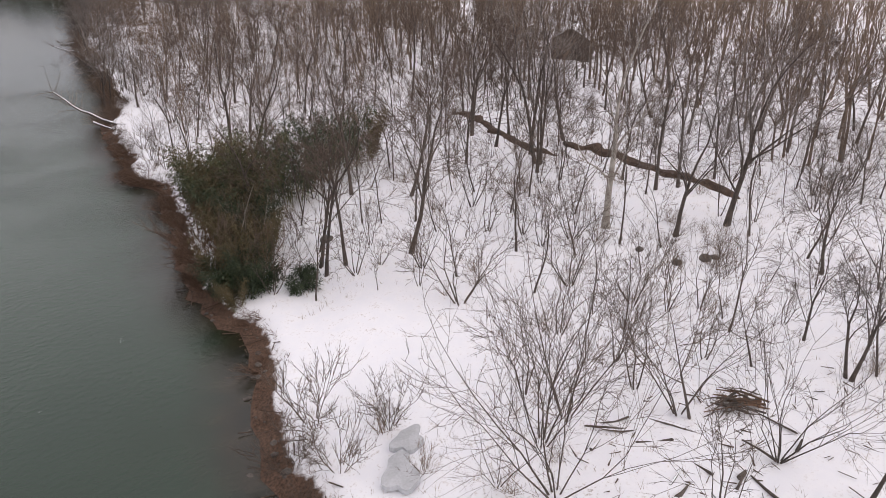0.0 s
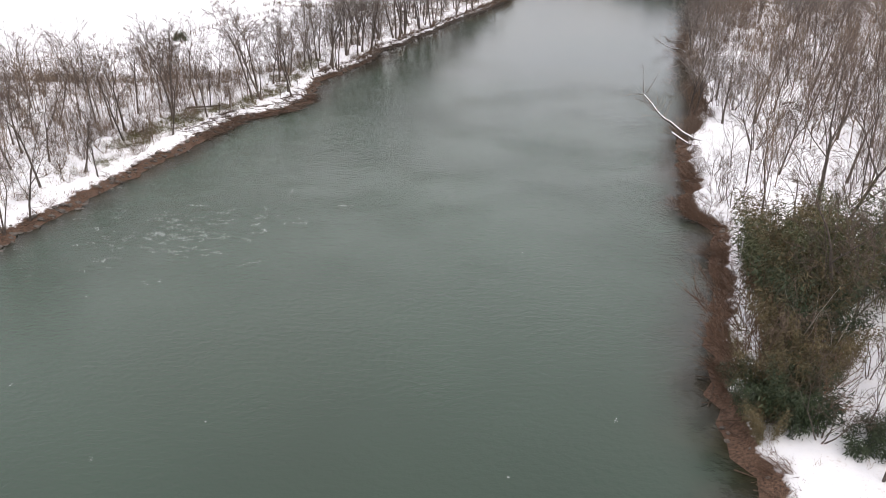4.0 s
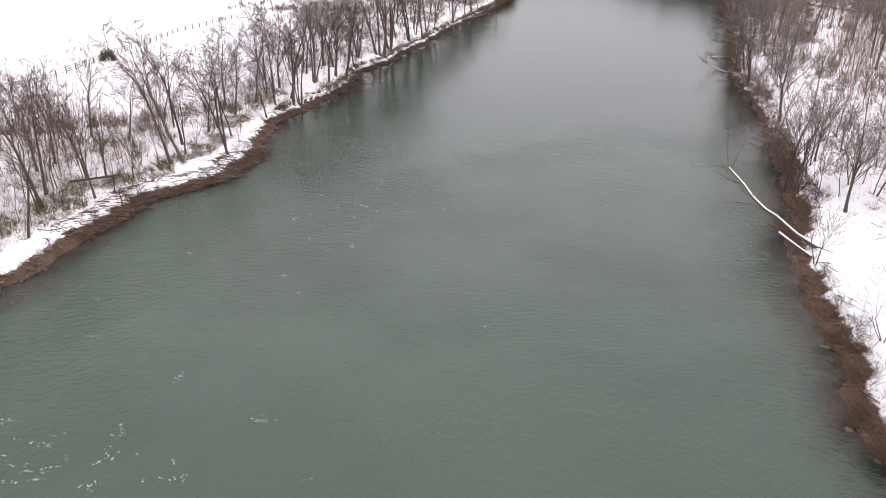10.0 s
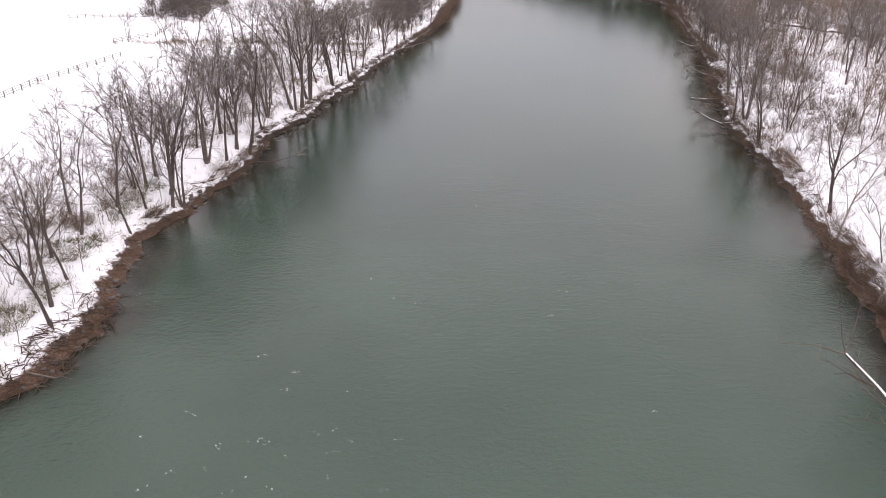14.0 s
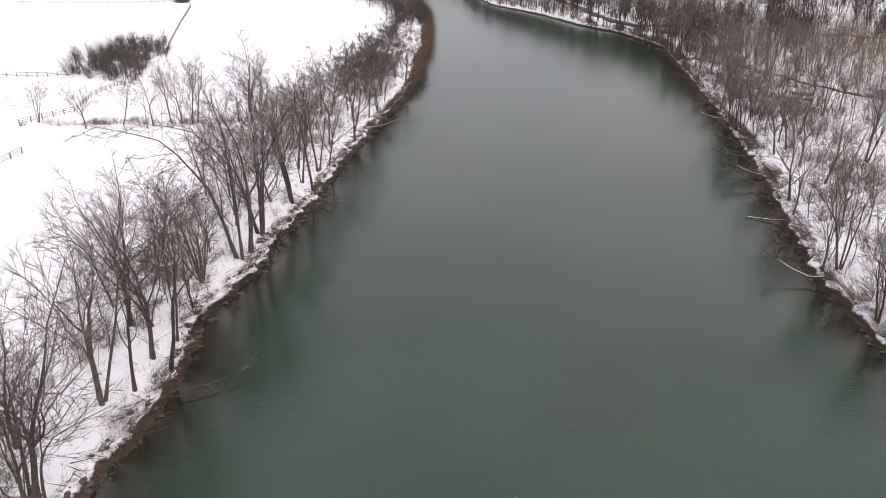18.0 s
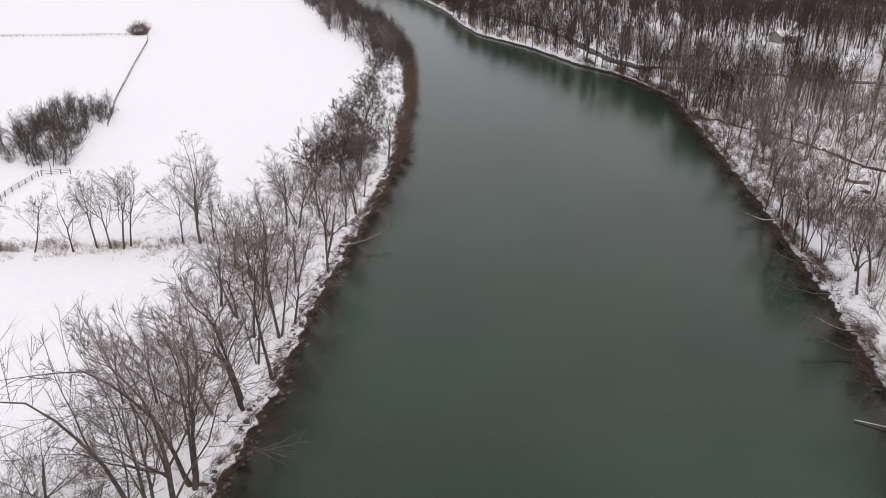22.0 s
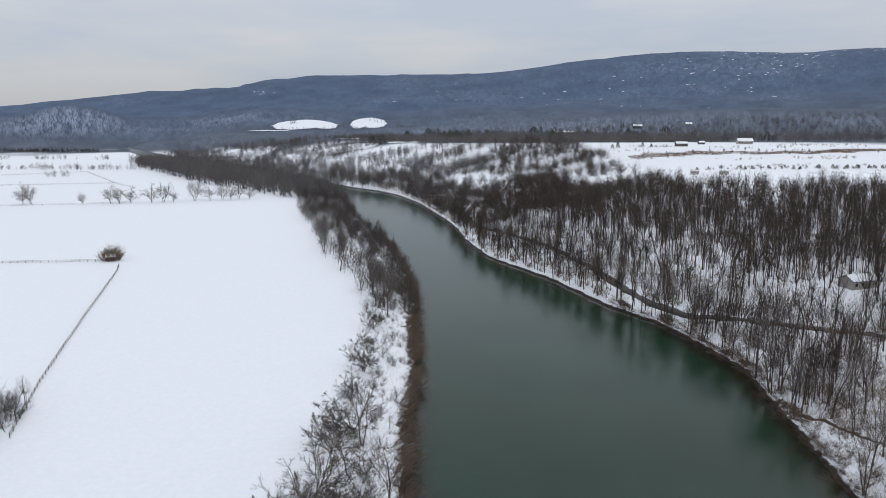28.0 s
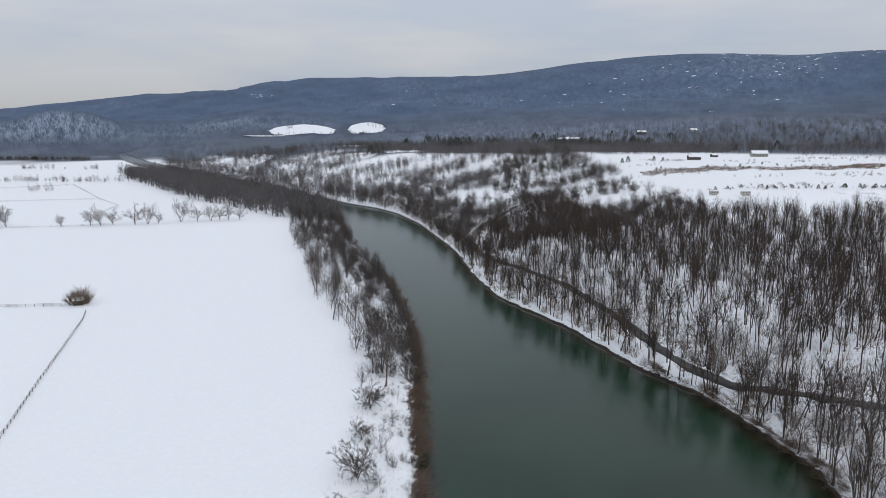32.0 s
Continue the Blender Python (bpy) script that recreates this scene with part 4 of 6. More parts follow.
# left bank
scatter(tall, 34, -110, -20, 40, 125, 9, 13, 3.0, lambda x, y: off_left(x, y) > 2 and field_left(x, y) < 0.4)
scatter(tall, 8, -75, -15, 95, 225, 11, 15, 3.4, lambda x, y: 2 < off_left(x, y) < 19 and field_left(x, y) < 0.3)
scatter(sapling, 44, -90, -15, 35, 300, 4, 8, 2.2, lambda x, y: 1.5 < off_left(x, y) < 20 and field_left(x, y) < 0.4)
scatter(sapling, 12, -30, 5, 300, 420, 4, 7, 2.2, lambda x, y: 1.5 < off_left(x, y) < 9)
scatter(spread, 6, -70, -18, 112, 215, 11, 15, 3.4, lambda x, y: 2 < off_left(x, y) < 15)
scatter(spread, 16, -50, -5, 218, 300, 10, 15, 3.2, lambda x, y: 1.5 < off_left(x, y) < 17)
scatter(bush, 60, -60, 5, 40, 420, 1.2, 2.6, 1.3, lambda x, y: 1.0 < off_left(x, y) < 12)
# single trees far out along the field's end
for x, y, h in [(-225, 731, 8), (-208, 737, 13), (-201, 736, 11), (-194, 740, 11), (-179, 740, 13), (-171, 742, 13), (-164, 743, 7), (-150, 750, 15), (-139, 751, 11), (-130, 753, 11), (-124, 755, 10), (-118, 756, 13), (-110, 757, 9), (-265, 738, 14), (-272, 741, 12)]:
    field_tree.put(rng.randint(0, 99), x, y, h * 1.2, rng.uniform(0, 360))


# ---------------------------------------------------------------- woods that nobody could count
def slivers(rng, p0, p1, half):
    """Many last twigs, each a single thin blade."""
    p0, p1 = np.asarray(p0), np.asarray(p1)
    u = np.cross(p1 - p0, rng.normal(0, 1, p0.shape))
    u *= np.asarray(half)[:, None] / (np.linalg.norm(u, axis=1, keepdims=True) + 1e-9)
    return np.stack([p0 - u, p0 + u, p1], 1).reshape(-1, 3), np.arange(3 * len(p0)).reshape(-1, 3)


def sprays(r, count, base, rx, rz, half, up=0.6):
    """Fine shoots that fill a rounded crown from its base outward."""
    d = r.normal(0, 1, (count, 3))
    d[:, 2] = np.abs(d[:, 2]) - 0.25
    d /= np.linalg.norm(d, axis=1, keepdims=True)
    k = r.uniform(0.25, 1.0, (count, 1)) ** 0.6
    tip = base + d * k * (rx, rx, rz)
    way = d * (rx, rx, rz) / rx + (0, 0, up) + r.normal(0, 0.35, (count, 3))
    way /= np.linalg.norm(way, axis=1, keepdims=True)
    return slivers(r, tip - way * r.uniform(0.18, 0.5, (count, 1)) * rx, tip, np.full(count, half))


def wood_tree(seed, blades=70, half=0.035, bole=0.42, thick=1.0, rx=3.2):
    """Arrays of a woodland tree sixteen units high: a tall clean stem, a few rising limbs and a rounded crown of fine shoots."""
    r = np.random.RandomState(seed)
    top = 16 * bole * r.uniform(0.8, 1.15)
    stem = bend(r, np.array([0, 0, -0.5]), np.array([r.normal(0, 0.06), r.normal(0, 0.06), 1.0]), top + 0.5, 2, 0.04, 0.02)
    a, b, ra, rb = [stem[0], stem[1]], [stem[1], stem[2]], [0.21 * thick, 0.16 * thick], [0.16 * thick, 0.13 * thick]
    la, lb = [], []
    for k in range(4):
        w = off_axis(r, np.array([0, 0, 1.0]), r.uniform(0.08, 0.6))
        pts = bend(r, stem[2] - (0, 0, r.uniform(0, 0.25) * top), w, (16 - top) * r.uniform(0.7, 1.0), 2, 0.12, 0.08)
        for i in range(2):
            a.append(pts[i]), b.append(pts[i + 1]), ra.append((0.10, 0.06)[i] * thick), rb.append((0.06, 0.02)[i] * thick)
        for _ in range(3):
            f = r.uniform(0.1, 0.8)
            q = pts[0] + (pts[1] - pts[0]) * f * 2 if f < 0.5 else pts[1] + (pts[2] - pts[1]) * (f - 0.5) * 2
            la.append(q), lb.append(q + (off_axis(r, w, r.uniform(0.5, 1.0)) + (0, 0, 0.25)) * r.uniform(1.5, 3.2))
    return tubes(a, b, ra, rb, 3), slivers(r, la, lb, np.full(len(la), 0.05 * thick)), sprays(r, blades, stem[2] + (0, 0, 0.08 * (16 - top)), rx * r.uniform(0.85, 1.15), (16 - top) * 0.92, half)


def haze_tree(seed, blades=84, half=0.2):
    """Arrays of a distant tree sixteen units high: a stem and a soft rounded crown."""
    r = np.random.RandomState(seed)
    return slivers(r, [(0, 0, -0.5), (0.1, 0, -0.5)], [(0.2, 0, 9), (-0.2, 0.2, 9)], [0.3, 0.3]), sprays(r, blades, np.array([0, 0, 4.5]), r.uniform(3.6, 5.2), 11.0, half, 0.5)


def light_bush(seed, stems=26, haze=0.09, lean=(0, 0)):
    """Arrays of a rounded bare shrub sixteen units high, all blades."""
    r = np.random.RandomState(seed)
    a, b, h = [], [], []
    for _ in range(stems):
        w = off_axis(r, np.array([0, 0, 1.0]), r.uniform(0.05, 1.15))
        w[:2] += lean
        L = 16 * r.uniform(0.6, 1.05) / math.sqrt(1 + 0.3 * (w[0] ** 2 + w[1] ** 2))
        p = np.array([r.normal(0, 1.2), r.normal(0, 1.2), -0.5])
        a.append(p), b.append(p + w * L), h.append(haze * 1.3)
        for _ in range(6):
            q = p + w * L * r.uniform(0.3, 0.95)
            v = off_axis(r, w, r.uniform(0.3, 1.0)) + (0, 0, 0.25)
            a.append(q), b.append(q + v * L * r.uniform(0.2, 0.45)), h.append(haze)
    return (slivers(r, a, b, h),)


def woods(name, label, mat, spots, heights, patterns, seed, turned=True):
    """One mesh of many trees at the given places."""
    r = np.random.RandomState(seed)
    pick = r.randint(0, len(patterns), len(spots))
    turn, xy = r.uniform(0, 6.283, len(spots)) * turned, np.asarray(spots)
    z = land(xy[:, 0], xy[:, 1])
    pieces = []
    for k, parts in enumerate(patterns):
        sel = np.where(pick == k)[0]
        if not len(sel):
            continue
        c, s, h = np.cos(turn[sel]), np.sin(turn[sel]), heights[sel] / 16.0
        for verts, faces in parts:
            v = np.stack([(verts[None, :, 0] * c[:, None] - verts[None, :, 1] * s[:, None]) * h[:, None] + xy[sel, 0:1],
                          (verts[None, :, 0] * s[:, None] + verts[None, :, 1] * c[:, None]) * h[:, None] + xy[sel, 1:2],
                          verts[None, :, 2] * h[:, None] + z[sel, None]], -1)
            f = faces[None] + (np.arange(len(sel)) * len(verts))[:, None, None]
            pieces.append((v.reshape(-1, 3), f.reshape(-1, faces.shape[1])))
    ob = new(name, mesh_of(name, pieces, mat, False))
    return tagged(ob, label, "woods", kind="stuff")


def spots_in(count, xa, xb, ya, yb, keep, seed):
    r = np.random.RandomState(seed)
    x, y = r.uniform(xa, xb, count * 24), r.uniform(ya, yb, count * 24)
    ok = keep(x, y)
    return np.stack([x[ok], y[ok]], 1)[:count]


ROAD = [(230, 300), (185, 338), (159, 361), (137, 376), (117, 389.5), (105, 398), (92, 407.5), (85, 425), (82.5, 450), (81, 475), (77.5, 505), (74, 530), (66, 553), (57, 575), (48, 602), (47, 640), (57, 690), (72, 726), (96, 745)]


def off_road(x, y):
    """Distance to the road's line."""
    best = np.full(np.shape(x), 1e9)
    for (ax, ay), (bx, by) in zip(ROAD, ROAD[1:]):
        t = np.clip(((x - ax) * (bx - ax) + (y - ay) * (by - ay)) / ((bx - ax) ** 2 + (by - ay) ** 2), 0, 1)
        best = np.minimum(best, np.hypot(x - ax - t * (bx - ax), y - ay - t * (by - ay)))
    return best


BRAMBLE = plain("bramble_green", (0.075, 0.075, 0.03), (0.17, 0.15, 0.07), 0.9, 0.9, 0.2, 0.01)
BRUSH = plain("reddish_brush", (0.085, 0.058, 0.042), (0.20, 0.14, 0.10), 0.3, 0.95, 0.1, 0.02)
BROWN_WOODS = plain("brown_winter_woods", (0.105, 0.075, 0.054), (0.25, 0.187, 0.138), 0.05, 0.95, 0.1, 0.02)
# HAZY_WOODS: far trees only, distance haze put into a paler grey
HAZY_WOODS = plain("haze_paled_woods", (0.075, 0.070, 0.073), (0.165, 0.150, 0.148), 0.06, 0.95, 0.1, 0.02)
GREY_WOODS = plain("grey_winter_woods", (0.042, 0.036, 0.032), (0.100, 0.084, 0.075), 0.09, 0.95, 0.1, 0.02)
FOREST = plain("winter_woods", (0.026, 0.020, 0.016), (0.088, 0.066, 0.053), 0.09, 0.95, 0.1, 0.02)
LIGHT = [wood_tree(70 + k, 160, 0.058, 0.46, 1.1) for k in range(8)]
SOFT = [wood_tree(170 + k, 200, 0.09, 0.22, 1.2, 4.2) for k in range(6)]
FAR = [haze_tree(110 + k) for k in range(6)]
BUSHY = [light_bush(130 + k) for k in range(6)]
HANG_RIGHT, HANG_LEFT = [[light_bush(140 + k, 22, 0.09, (s, 0)) for k in range(4)] for s in (-1.1, 1.1)]
FINE = [wood_tree(90 + k, 190, 0.032, 0.28, 0.62, 3.8) for k in range(8)]
r_off = lambda x, y: x - shore_right(y)
l_off = lambda x, y: shore_left(y) - x
HUTS = [(148, 404, 7), (142, 397, 5), (136, 390, 3), (130, 383, 2), (222, 466, 12), (124, 74, 13), (112, 64, 5), (95, 267, 11), (108, 262, 5)]


def no_hut(x, y):
    ok = np.ones(np.shape(x), bool)
    for a, b, c in HUTS:
        ok &= np.hypot(x - a, y - b) > c
    return ok


def wood(name, label, mat, count, box, keep, low, high, patterns, seed, turned=True):
    spots = spots_in(count, *box, lambda x, y: keep(x, y) & (off_road(x, y) > 2.8) & no_hut(x, y), seed)
    woods(name, label, mat, spots, np.random.RandomState(seed + 1).uniform(low, high, len(spots)), patterns, seed + 2, turned)


far_from = lambda x, y: np.hypot(x + 5, y - 223)
wood("wooded_slope", "dense dark bare woods on the snowy slope beyond the road", FOREST, 4100, (60, 430, 330, 720), lambda x, y: (r_off(x, y) > 16) & ((far_from(x, y) < 432 + 0.16 * np.maximum(x - 190, 0) + 14 * waves(x, y, 60, 31)) | (x < 120) & (y < 700)) & (waves(x, y, 38, 21) < 0.9 + 0.004 * (y - 330)), 11, 18, LIGHT, 61)
wood("river_woods", "dense bare brown woods on the flat snowy river bank", BROWN_WOODS, 640, (30, 150, 60, 345), lambda x, y: (r_off(x, y) > 5) & (waves(x, y, 40, 22) < 0.8) & (np.hypot(x - 95, y - 268) > 9), 8, 14, FINE, 64)
wood("back_woods", "bare brown woods deep behind the river bank", BROWN_WOODS, 900, (85, 300, -60, 160), lambda x, y: r_off(x, y) > 50, 12, 19, LIGHT, 67)
wood("thicket_by_bend", "pale brown bare woods on the bank below the slope", BROWN_WOODS, 600, (80, 280, 240, 430), lambda x, y: (r_off(x, y) > 12) & (waves(x, y, 40, 23) < 0.9), 9, 17, FINE, 84)
wood("bank_thicket", "bare grey-brown thicket along the narrow river bank", GREY_WOODS, 500, (-80, 20, 400, 900), lambda x, y: (l_off(x, y) > 0.6) & (field_left(x, y) < 0.4) & (y > 424), 7, 13, SOFT, 71)
wood("left_bank_brush", "thin bare saplings on the snowy river bank", TWIG, 110, (-95, -5, 35, 300), lambda x, y: (l_off(x, y) > 2.5) & (l_off(x, y) < 20), 3, 7, FINE, 87)
wood("bank_trees_far", "bare trees between the road and the river", FOREST, 320, (20, 120, 330, 640), lambda x, y: (r_off(x, y) > 1) & (r_off(x, y) < 16), 9, 16, LIGHT, 74)
wood("point_woods", "bare brown trees on the point of the river bend", GREY_WOODS, 900, (-60, 200, 600, 960), lambda x, y: (r_off(x, y) > 1) & ((r_off(x, y) < 14) | (waves(0.5 * x, 1.3 * y, 80, 27) > 0.15)) & (x < 165 + 0.1 * (y - 700)), 8, 15, SOFT, 104)
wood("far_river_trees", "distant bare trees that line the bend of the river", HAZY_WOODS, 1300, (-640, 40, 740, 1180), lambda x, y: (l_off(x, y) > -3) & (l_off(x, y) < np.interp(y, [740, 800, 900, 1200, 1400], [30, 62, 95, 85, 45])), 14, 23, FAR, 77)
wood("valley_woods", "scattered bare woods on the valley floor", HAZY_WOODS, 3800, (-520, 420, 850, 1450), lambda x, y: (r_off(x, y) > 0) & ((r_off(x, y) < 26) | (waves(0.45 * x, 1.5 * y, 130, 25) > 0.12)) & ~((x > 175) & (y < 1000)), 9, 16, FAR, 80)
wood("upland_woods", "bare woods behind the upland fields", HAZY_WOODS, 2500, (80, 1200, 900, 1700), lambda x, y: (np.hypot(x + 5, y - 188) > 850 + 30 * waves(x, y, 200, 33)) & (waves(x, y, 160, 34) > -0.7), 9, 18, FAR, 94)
wood("field_thicket", "dark dense thicket in the corner of two field fences", GREY_WOODS, 100, (-112, -76, 288, 350), lambda x, y: (x < -77 - (y - 289) * 0.13 - 1.0) & (x > -104 + 0.15 * np.abs(y - 320)) & (y > 302 - (x + 100) * 0.6), 5, 9, LIGHT, 97)
wood("thicket_brush", "dense dark brush in the corner of two field fences", GREY_WOODS, 80, (-112, -76, 288, 350), lambda x, y: (x < -77 - (y - 289) * 0.13 - 1.0) & (x > -104 + 0.15 * np.abs(y - 320)) & (y > 302 - (x + 100) * 0.6), 3, 6.5, BUSHY, 98)
wood("field_hedges", "far hedges of bare shrubs between snowy fields", FOREST, 700, (-800, -150, 780, 1600), lambda x, y: (field_left(x, y) > 0.5) & ((np.abs(y - 1130 - 0.1 * x - 14 * np.sin(x / 40)) < 7) | (np.abs(y - 1420 + 0.2 * x) < 22) | (np.abs(y - 985) < 6) & (np.abs(x + 355) < 16) | (np.abs(y - 1235 + 0.15 * x) < 8) & (waves(x, y, 80, 36) > 0)), 5, 11, FAR, 100)
wood("left_flat_woods", "bare brown trees on the flat left river bank", BROWN_WOODS, 260, (-95, -40, 30, 112), lambda x, y: (l_off(x, y) > 4) & (field_left(x, y) < 0.4), 6, 11, FINE, 107)

wood("slope_undergrowth", "low brown brush between the trees of the slope", BROWN_WOODS, 1300, (60, 430, 240, 700), lambda x, y: (r_off(x, y) > 6) & (far_from(x, y) < 400), 1.5, 4, BUSHY, 111)
wood("river_undergrowth", "low brown brush on the snow under the trees", BROWN_WOODS, 760, (20, 150, -40, 345), lambda x, y: (r_off(x, y) > 4) & (waves(x, y, 30, 41) > -0.2) & ~open_patch(x, y), 0.8, 2.4, BUSHY, 114)
wood("left_undergrowth", "low brown brush on the snowy river bank", BROWN_WOODS, 300, (-95, 5, 35, 310), lambda x, y: (l_off(x, y) > 2.5) & (l_off(x, y) < 20) & (field_left(x, y) < 0.4) & (waves(x, y, 30, 42) > -0.3), 0.8, 2.6, BUSHY, 117)
wood("flat_hedge", "brown hedge of brush between the bank and the field", BROWN_WOODS, 150, (-100, -40, 96, 130), lambda x, y: np.abs(y - np.interp(x, [-100, -65, -58, -47.5, -42], [104, 105.7, 112.4, 119.3, 127])) < 1.6, 1.2, 2.6, BUSHY, 152)
wood("flat_brush", "brown brush under the trees of the flat", BROWN_WOODS, 260, (-95, -42, 50, 112), lambda x, y: (l_off(x, y) > 4) & (field_left(x, y) < 0.4) & (waves(x, y, 14, 49) > -0.2), 0.8, 2.2, BUSHY, 155)
wood("strip_shrubs", "brown shrubs on the snowy strip beside the water", GREY_WOODS, 70, (-30, 6, 296, 425), lambda x, y: (l_off(x, y) > 2.5) & (l_off(x, y) < 14), 1.2, 3.0, BUSHY, 158)
wood("upland_scrub", "patches of brown scrub on the upland field", BROWN_WOODS, 420, (180, 480, 690, 880), lambda x, y: (waves(0.6 * x, 1.6 * y, 70, 66) > 0.35) | (np.abs(y - 706 + 0.15 * (x - 205)) < 3), 0.8, 2.6, BUSHY, 161)
wood("bramble_clumps", "low olive green brambles on the snowy bank", BRAMBLE, 70, (-56, -36, 58, 104), lambda x, y: (l_off(x, y) > 4.2) & (l_off(x, y) < 8.5) & (waves(x, y, 16, 61) > -0.1), 0.6, 1.4, BUSHY, 164)
wood("hedge_row", "low brown brush under the row of hedge trees", BROWN_WOODS, 80, (-88, -28, 242, 254), lambda x, y: np.abs(y - 247.6 - 0.8 * waves(x, y, 20, 63)) < 1.3, 0.6, 1.9, BUSHY, 170)
wood("thicket_shrubs", "rounded dark shrubs along the river's edge", GREY_WOODS, 300, (-80, 20, 418, 800), lambda x, y: (l_off(x, y) > 0.4) & (l_off(x, y) < 16), 3, 6.5, BUSHY, 120)
wood("far_bank_shrubs", "brown shrubs between the road and the river", BROWN_WOODS, 420, (20, 120, 250, 760), lambda x, y: (r_off(x, y) > 0.5) & (r_off(x, y) < 14), 1.5, 4.5, BUSHY, 123)
wood("right_overhang", "bare brown brush that hangs over the water", BRUSH, 360, (20, 100, 78, 430), lambda x, y: (r_off(x, y) > 0.1) & (r_off(x, y) < np.where(y > 95, 3.8, 2.2)) & (waves(x, y, 25, 43) > -0.3), 1.5, 3.7, HANG_RIGHT, 126, 0)
wood("near_overhang", "bare reddish brush that hangs over the water", RED_TWIG, 75, (14, 32, 8, 80), lambda x, y: (r_off(x, y) > 0.1) & (r_off(x, y) < 2.0) & (waves(x, y, 12, 45) > -0.1), 0.8, 2.1, HANG_RIGHT, 167, 0)
wood("left_overhang", "bare brown brush that hangs over the water", BRUSH, 260, (-50, 10, 120, 300), lambda x, y: (l_off(x, y) > 0.4) & (l_off(x, y) < 2.2) & (waves(x, y, 25, 44) > -0.2), 1.0, 2.6, HANG_LEFT, 129, 0)
wood("bend_overhang", "bare brown brush that hangs over the water at the bend", BRUSH, 330, (-30, 10, 290, 560), lambda x, y: (l_off(x, y) > 0.2) & (l_off(x, y) < 2.6), 1.8, 4.4, HANG_LEFT, 132, 0)
wood("field_corner_bushes", "round dark bare bushes in the corner of the field fences", BROWN_WOODS, 22, (-135, -122, 513, 522), lambda x, y: ((x + 128.5) / 4) ** 2 + ((y - 517) / 3) ** 2 < 1, 5, 8, BUSHY, 135)
wood("bank_shrubs", "reddish-brown shrubs on the snowy bank by the bend", BRUSH, 260, (44, 120, 150, 345), lambda x, y: (r_off(x, y) > 1) & (r_off(x, y) < 20) & (waves(x, y, 22, 46) > -0.3), 1.2, 3.4, BUSHY, 138)
wood("bend_groves", "grey-brown groves on the flat inside the river bend", GREY_WOODS, 800, (10, 330, 600, 930), lambda x, y: (r_off(x, y) > 2) & (waves(0.5 * x, 1.3 * y, 80, 27) > 0.0) & ((x < 190) | (y > 690) & (y < 700)), 4, 9, BUSHY, 141)


r_hill = np.random.RandomState(88)
hill_b = np.radians(np.r_[r_hill.uniform(-10.5, 2.5, 150), r_hill.normal(-6.9, 0.16, 14), r_hill.normal(-0.4, 0.25, 22), r_hill.uniform(-3.6, -2.3, 26), r_hill.uniform(0.1, 1.6, 30)])
hill_d = np.r_[r_hill.normal(1872, 14, 150), r_hill.normal(1962, 9, 14), r_hill.normal(1975, 16, 22), r_hill.normal(1940, 34, 26), r_hill.normal(1950, 36, 30)]
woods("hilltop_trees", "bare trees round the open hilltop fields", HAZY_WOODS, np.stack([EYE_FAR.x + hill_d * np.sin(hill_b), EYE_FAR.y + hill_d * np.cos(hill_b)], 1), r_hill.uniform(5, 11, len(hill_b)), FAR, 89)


# ---------------------------------------------------------------- things
EARTH = plain("bare_earth", (0.035, 0.023, 0.016), (0.13, 0.085, 0.06), 1.4, 0.95, 0.8, 0.08)
DRY = plain("dead_stalks", (0.20, 0.15, 0.10), (0.40, 0.32, 0.23), 0.6, 0.95, 0.2, 0.01)
LEAF = plain("bamboo_leaf", (0.026, 0.038, 0.013), (0.115, 0.125, 0.050), 0.7, 0.65, 0.1, 0.01, vary=0.25)
DEAD_LEAF = plain("withered_bamboo", (0.055, 0.045, 0.020), (0.17, 0.13, 0.065), 0.7, 0.8, 0.1, 0.01, vary=0.25)
DARK_LEAF = plain("dark_evergreen", (0.015, 0.030, 0.011), (0.042, 0.066, 0.026), 0.9, 0.6, 0.1, 0.01, vary=0.2)
CANE = plain("bamboo_cane", (0.12, 0.13, 0.06), (0.24, 0.22, 0.11), 3.0, 0.6, 0.1, 0.01)
STONE = plain("wet_stone", (0.045, 0.040, 0.036), (0.16, 0.14, 0.12), 1.5, 0.8, 0.5, 0.04, vary=0.2)
WOOD = plain("weathered_wood", (0.09, 0.075, 0.06), (0.22, 0.19, 0.16), 2.0, 0.9, 0.5, 0.01, vary=0.15)
ASPHALT = plain("wet_asphalt", (0.035, 0.034, 0.034), (0.075, 0.070, 0.066), 0.5, 0.6, 0.3, 0.02)
ICE = plain("grey_ice", (0.40, 0.42, 0.43), (0.58, 0.60, 0.62), 0.8, 0.25, 0.15, 0.02)
SIDING = plain("painted_siding", (0.32, 0.30, 0.27), (0.44, 0.42, 0.38), 1.2, 0.8, 0.3, 0.01, vary=0.2)
DARK_WALL = plain("dark_boarding", (0.06, 0.05, 0.042), (0.12, 0.10, 0.085), 1.2, 0.85, 0.4, 0.01)
GLASS = plain("window_glass", (0.02, 0.024, 0.03), (0.035, 0.04, 0.05), 2.0, 0.08, 0.0, 0.001)
FOAM = plain("river_foam", (0.62, 0.66, 0.66), (0.80, 0.82, 0.82), 3.0, 0.6, 0.4, 0.02)


def part(name, bm, mat, parent=None, label=""):
    """A bmesh as one mesh object under its thing."""
    me = bpy.data.meshes.new(name)
    bm.normal_update()
    bm.to_mesh(me)
    bm.free()
    me.materials.append(mat)
    ob = new(name, me)
    ob.parent = parent
    return tagged(ob, label)


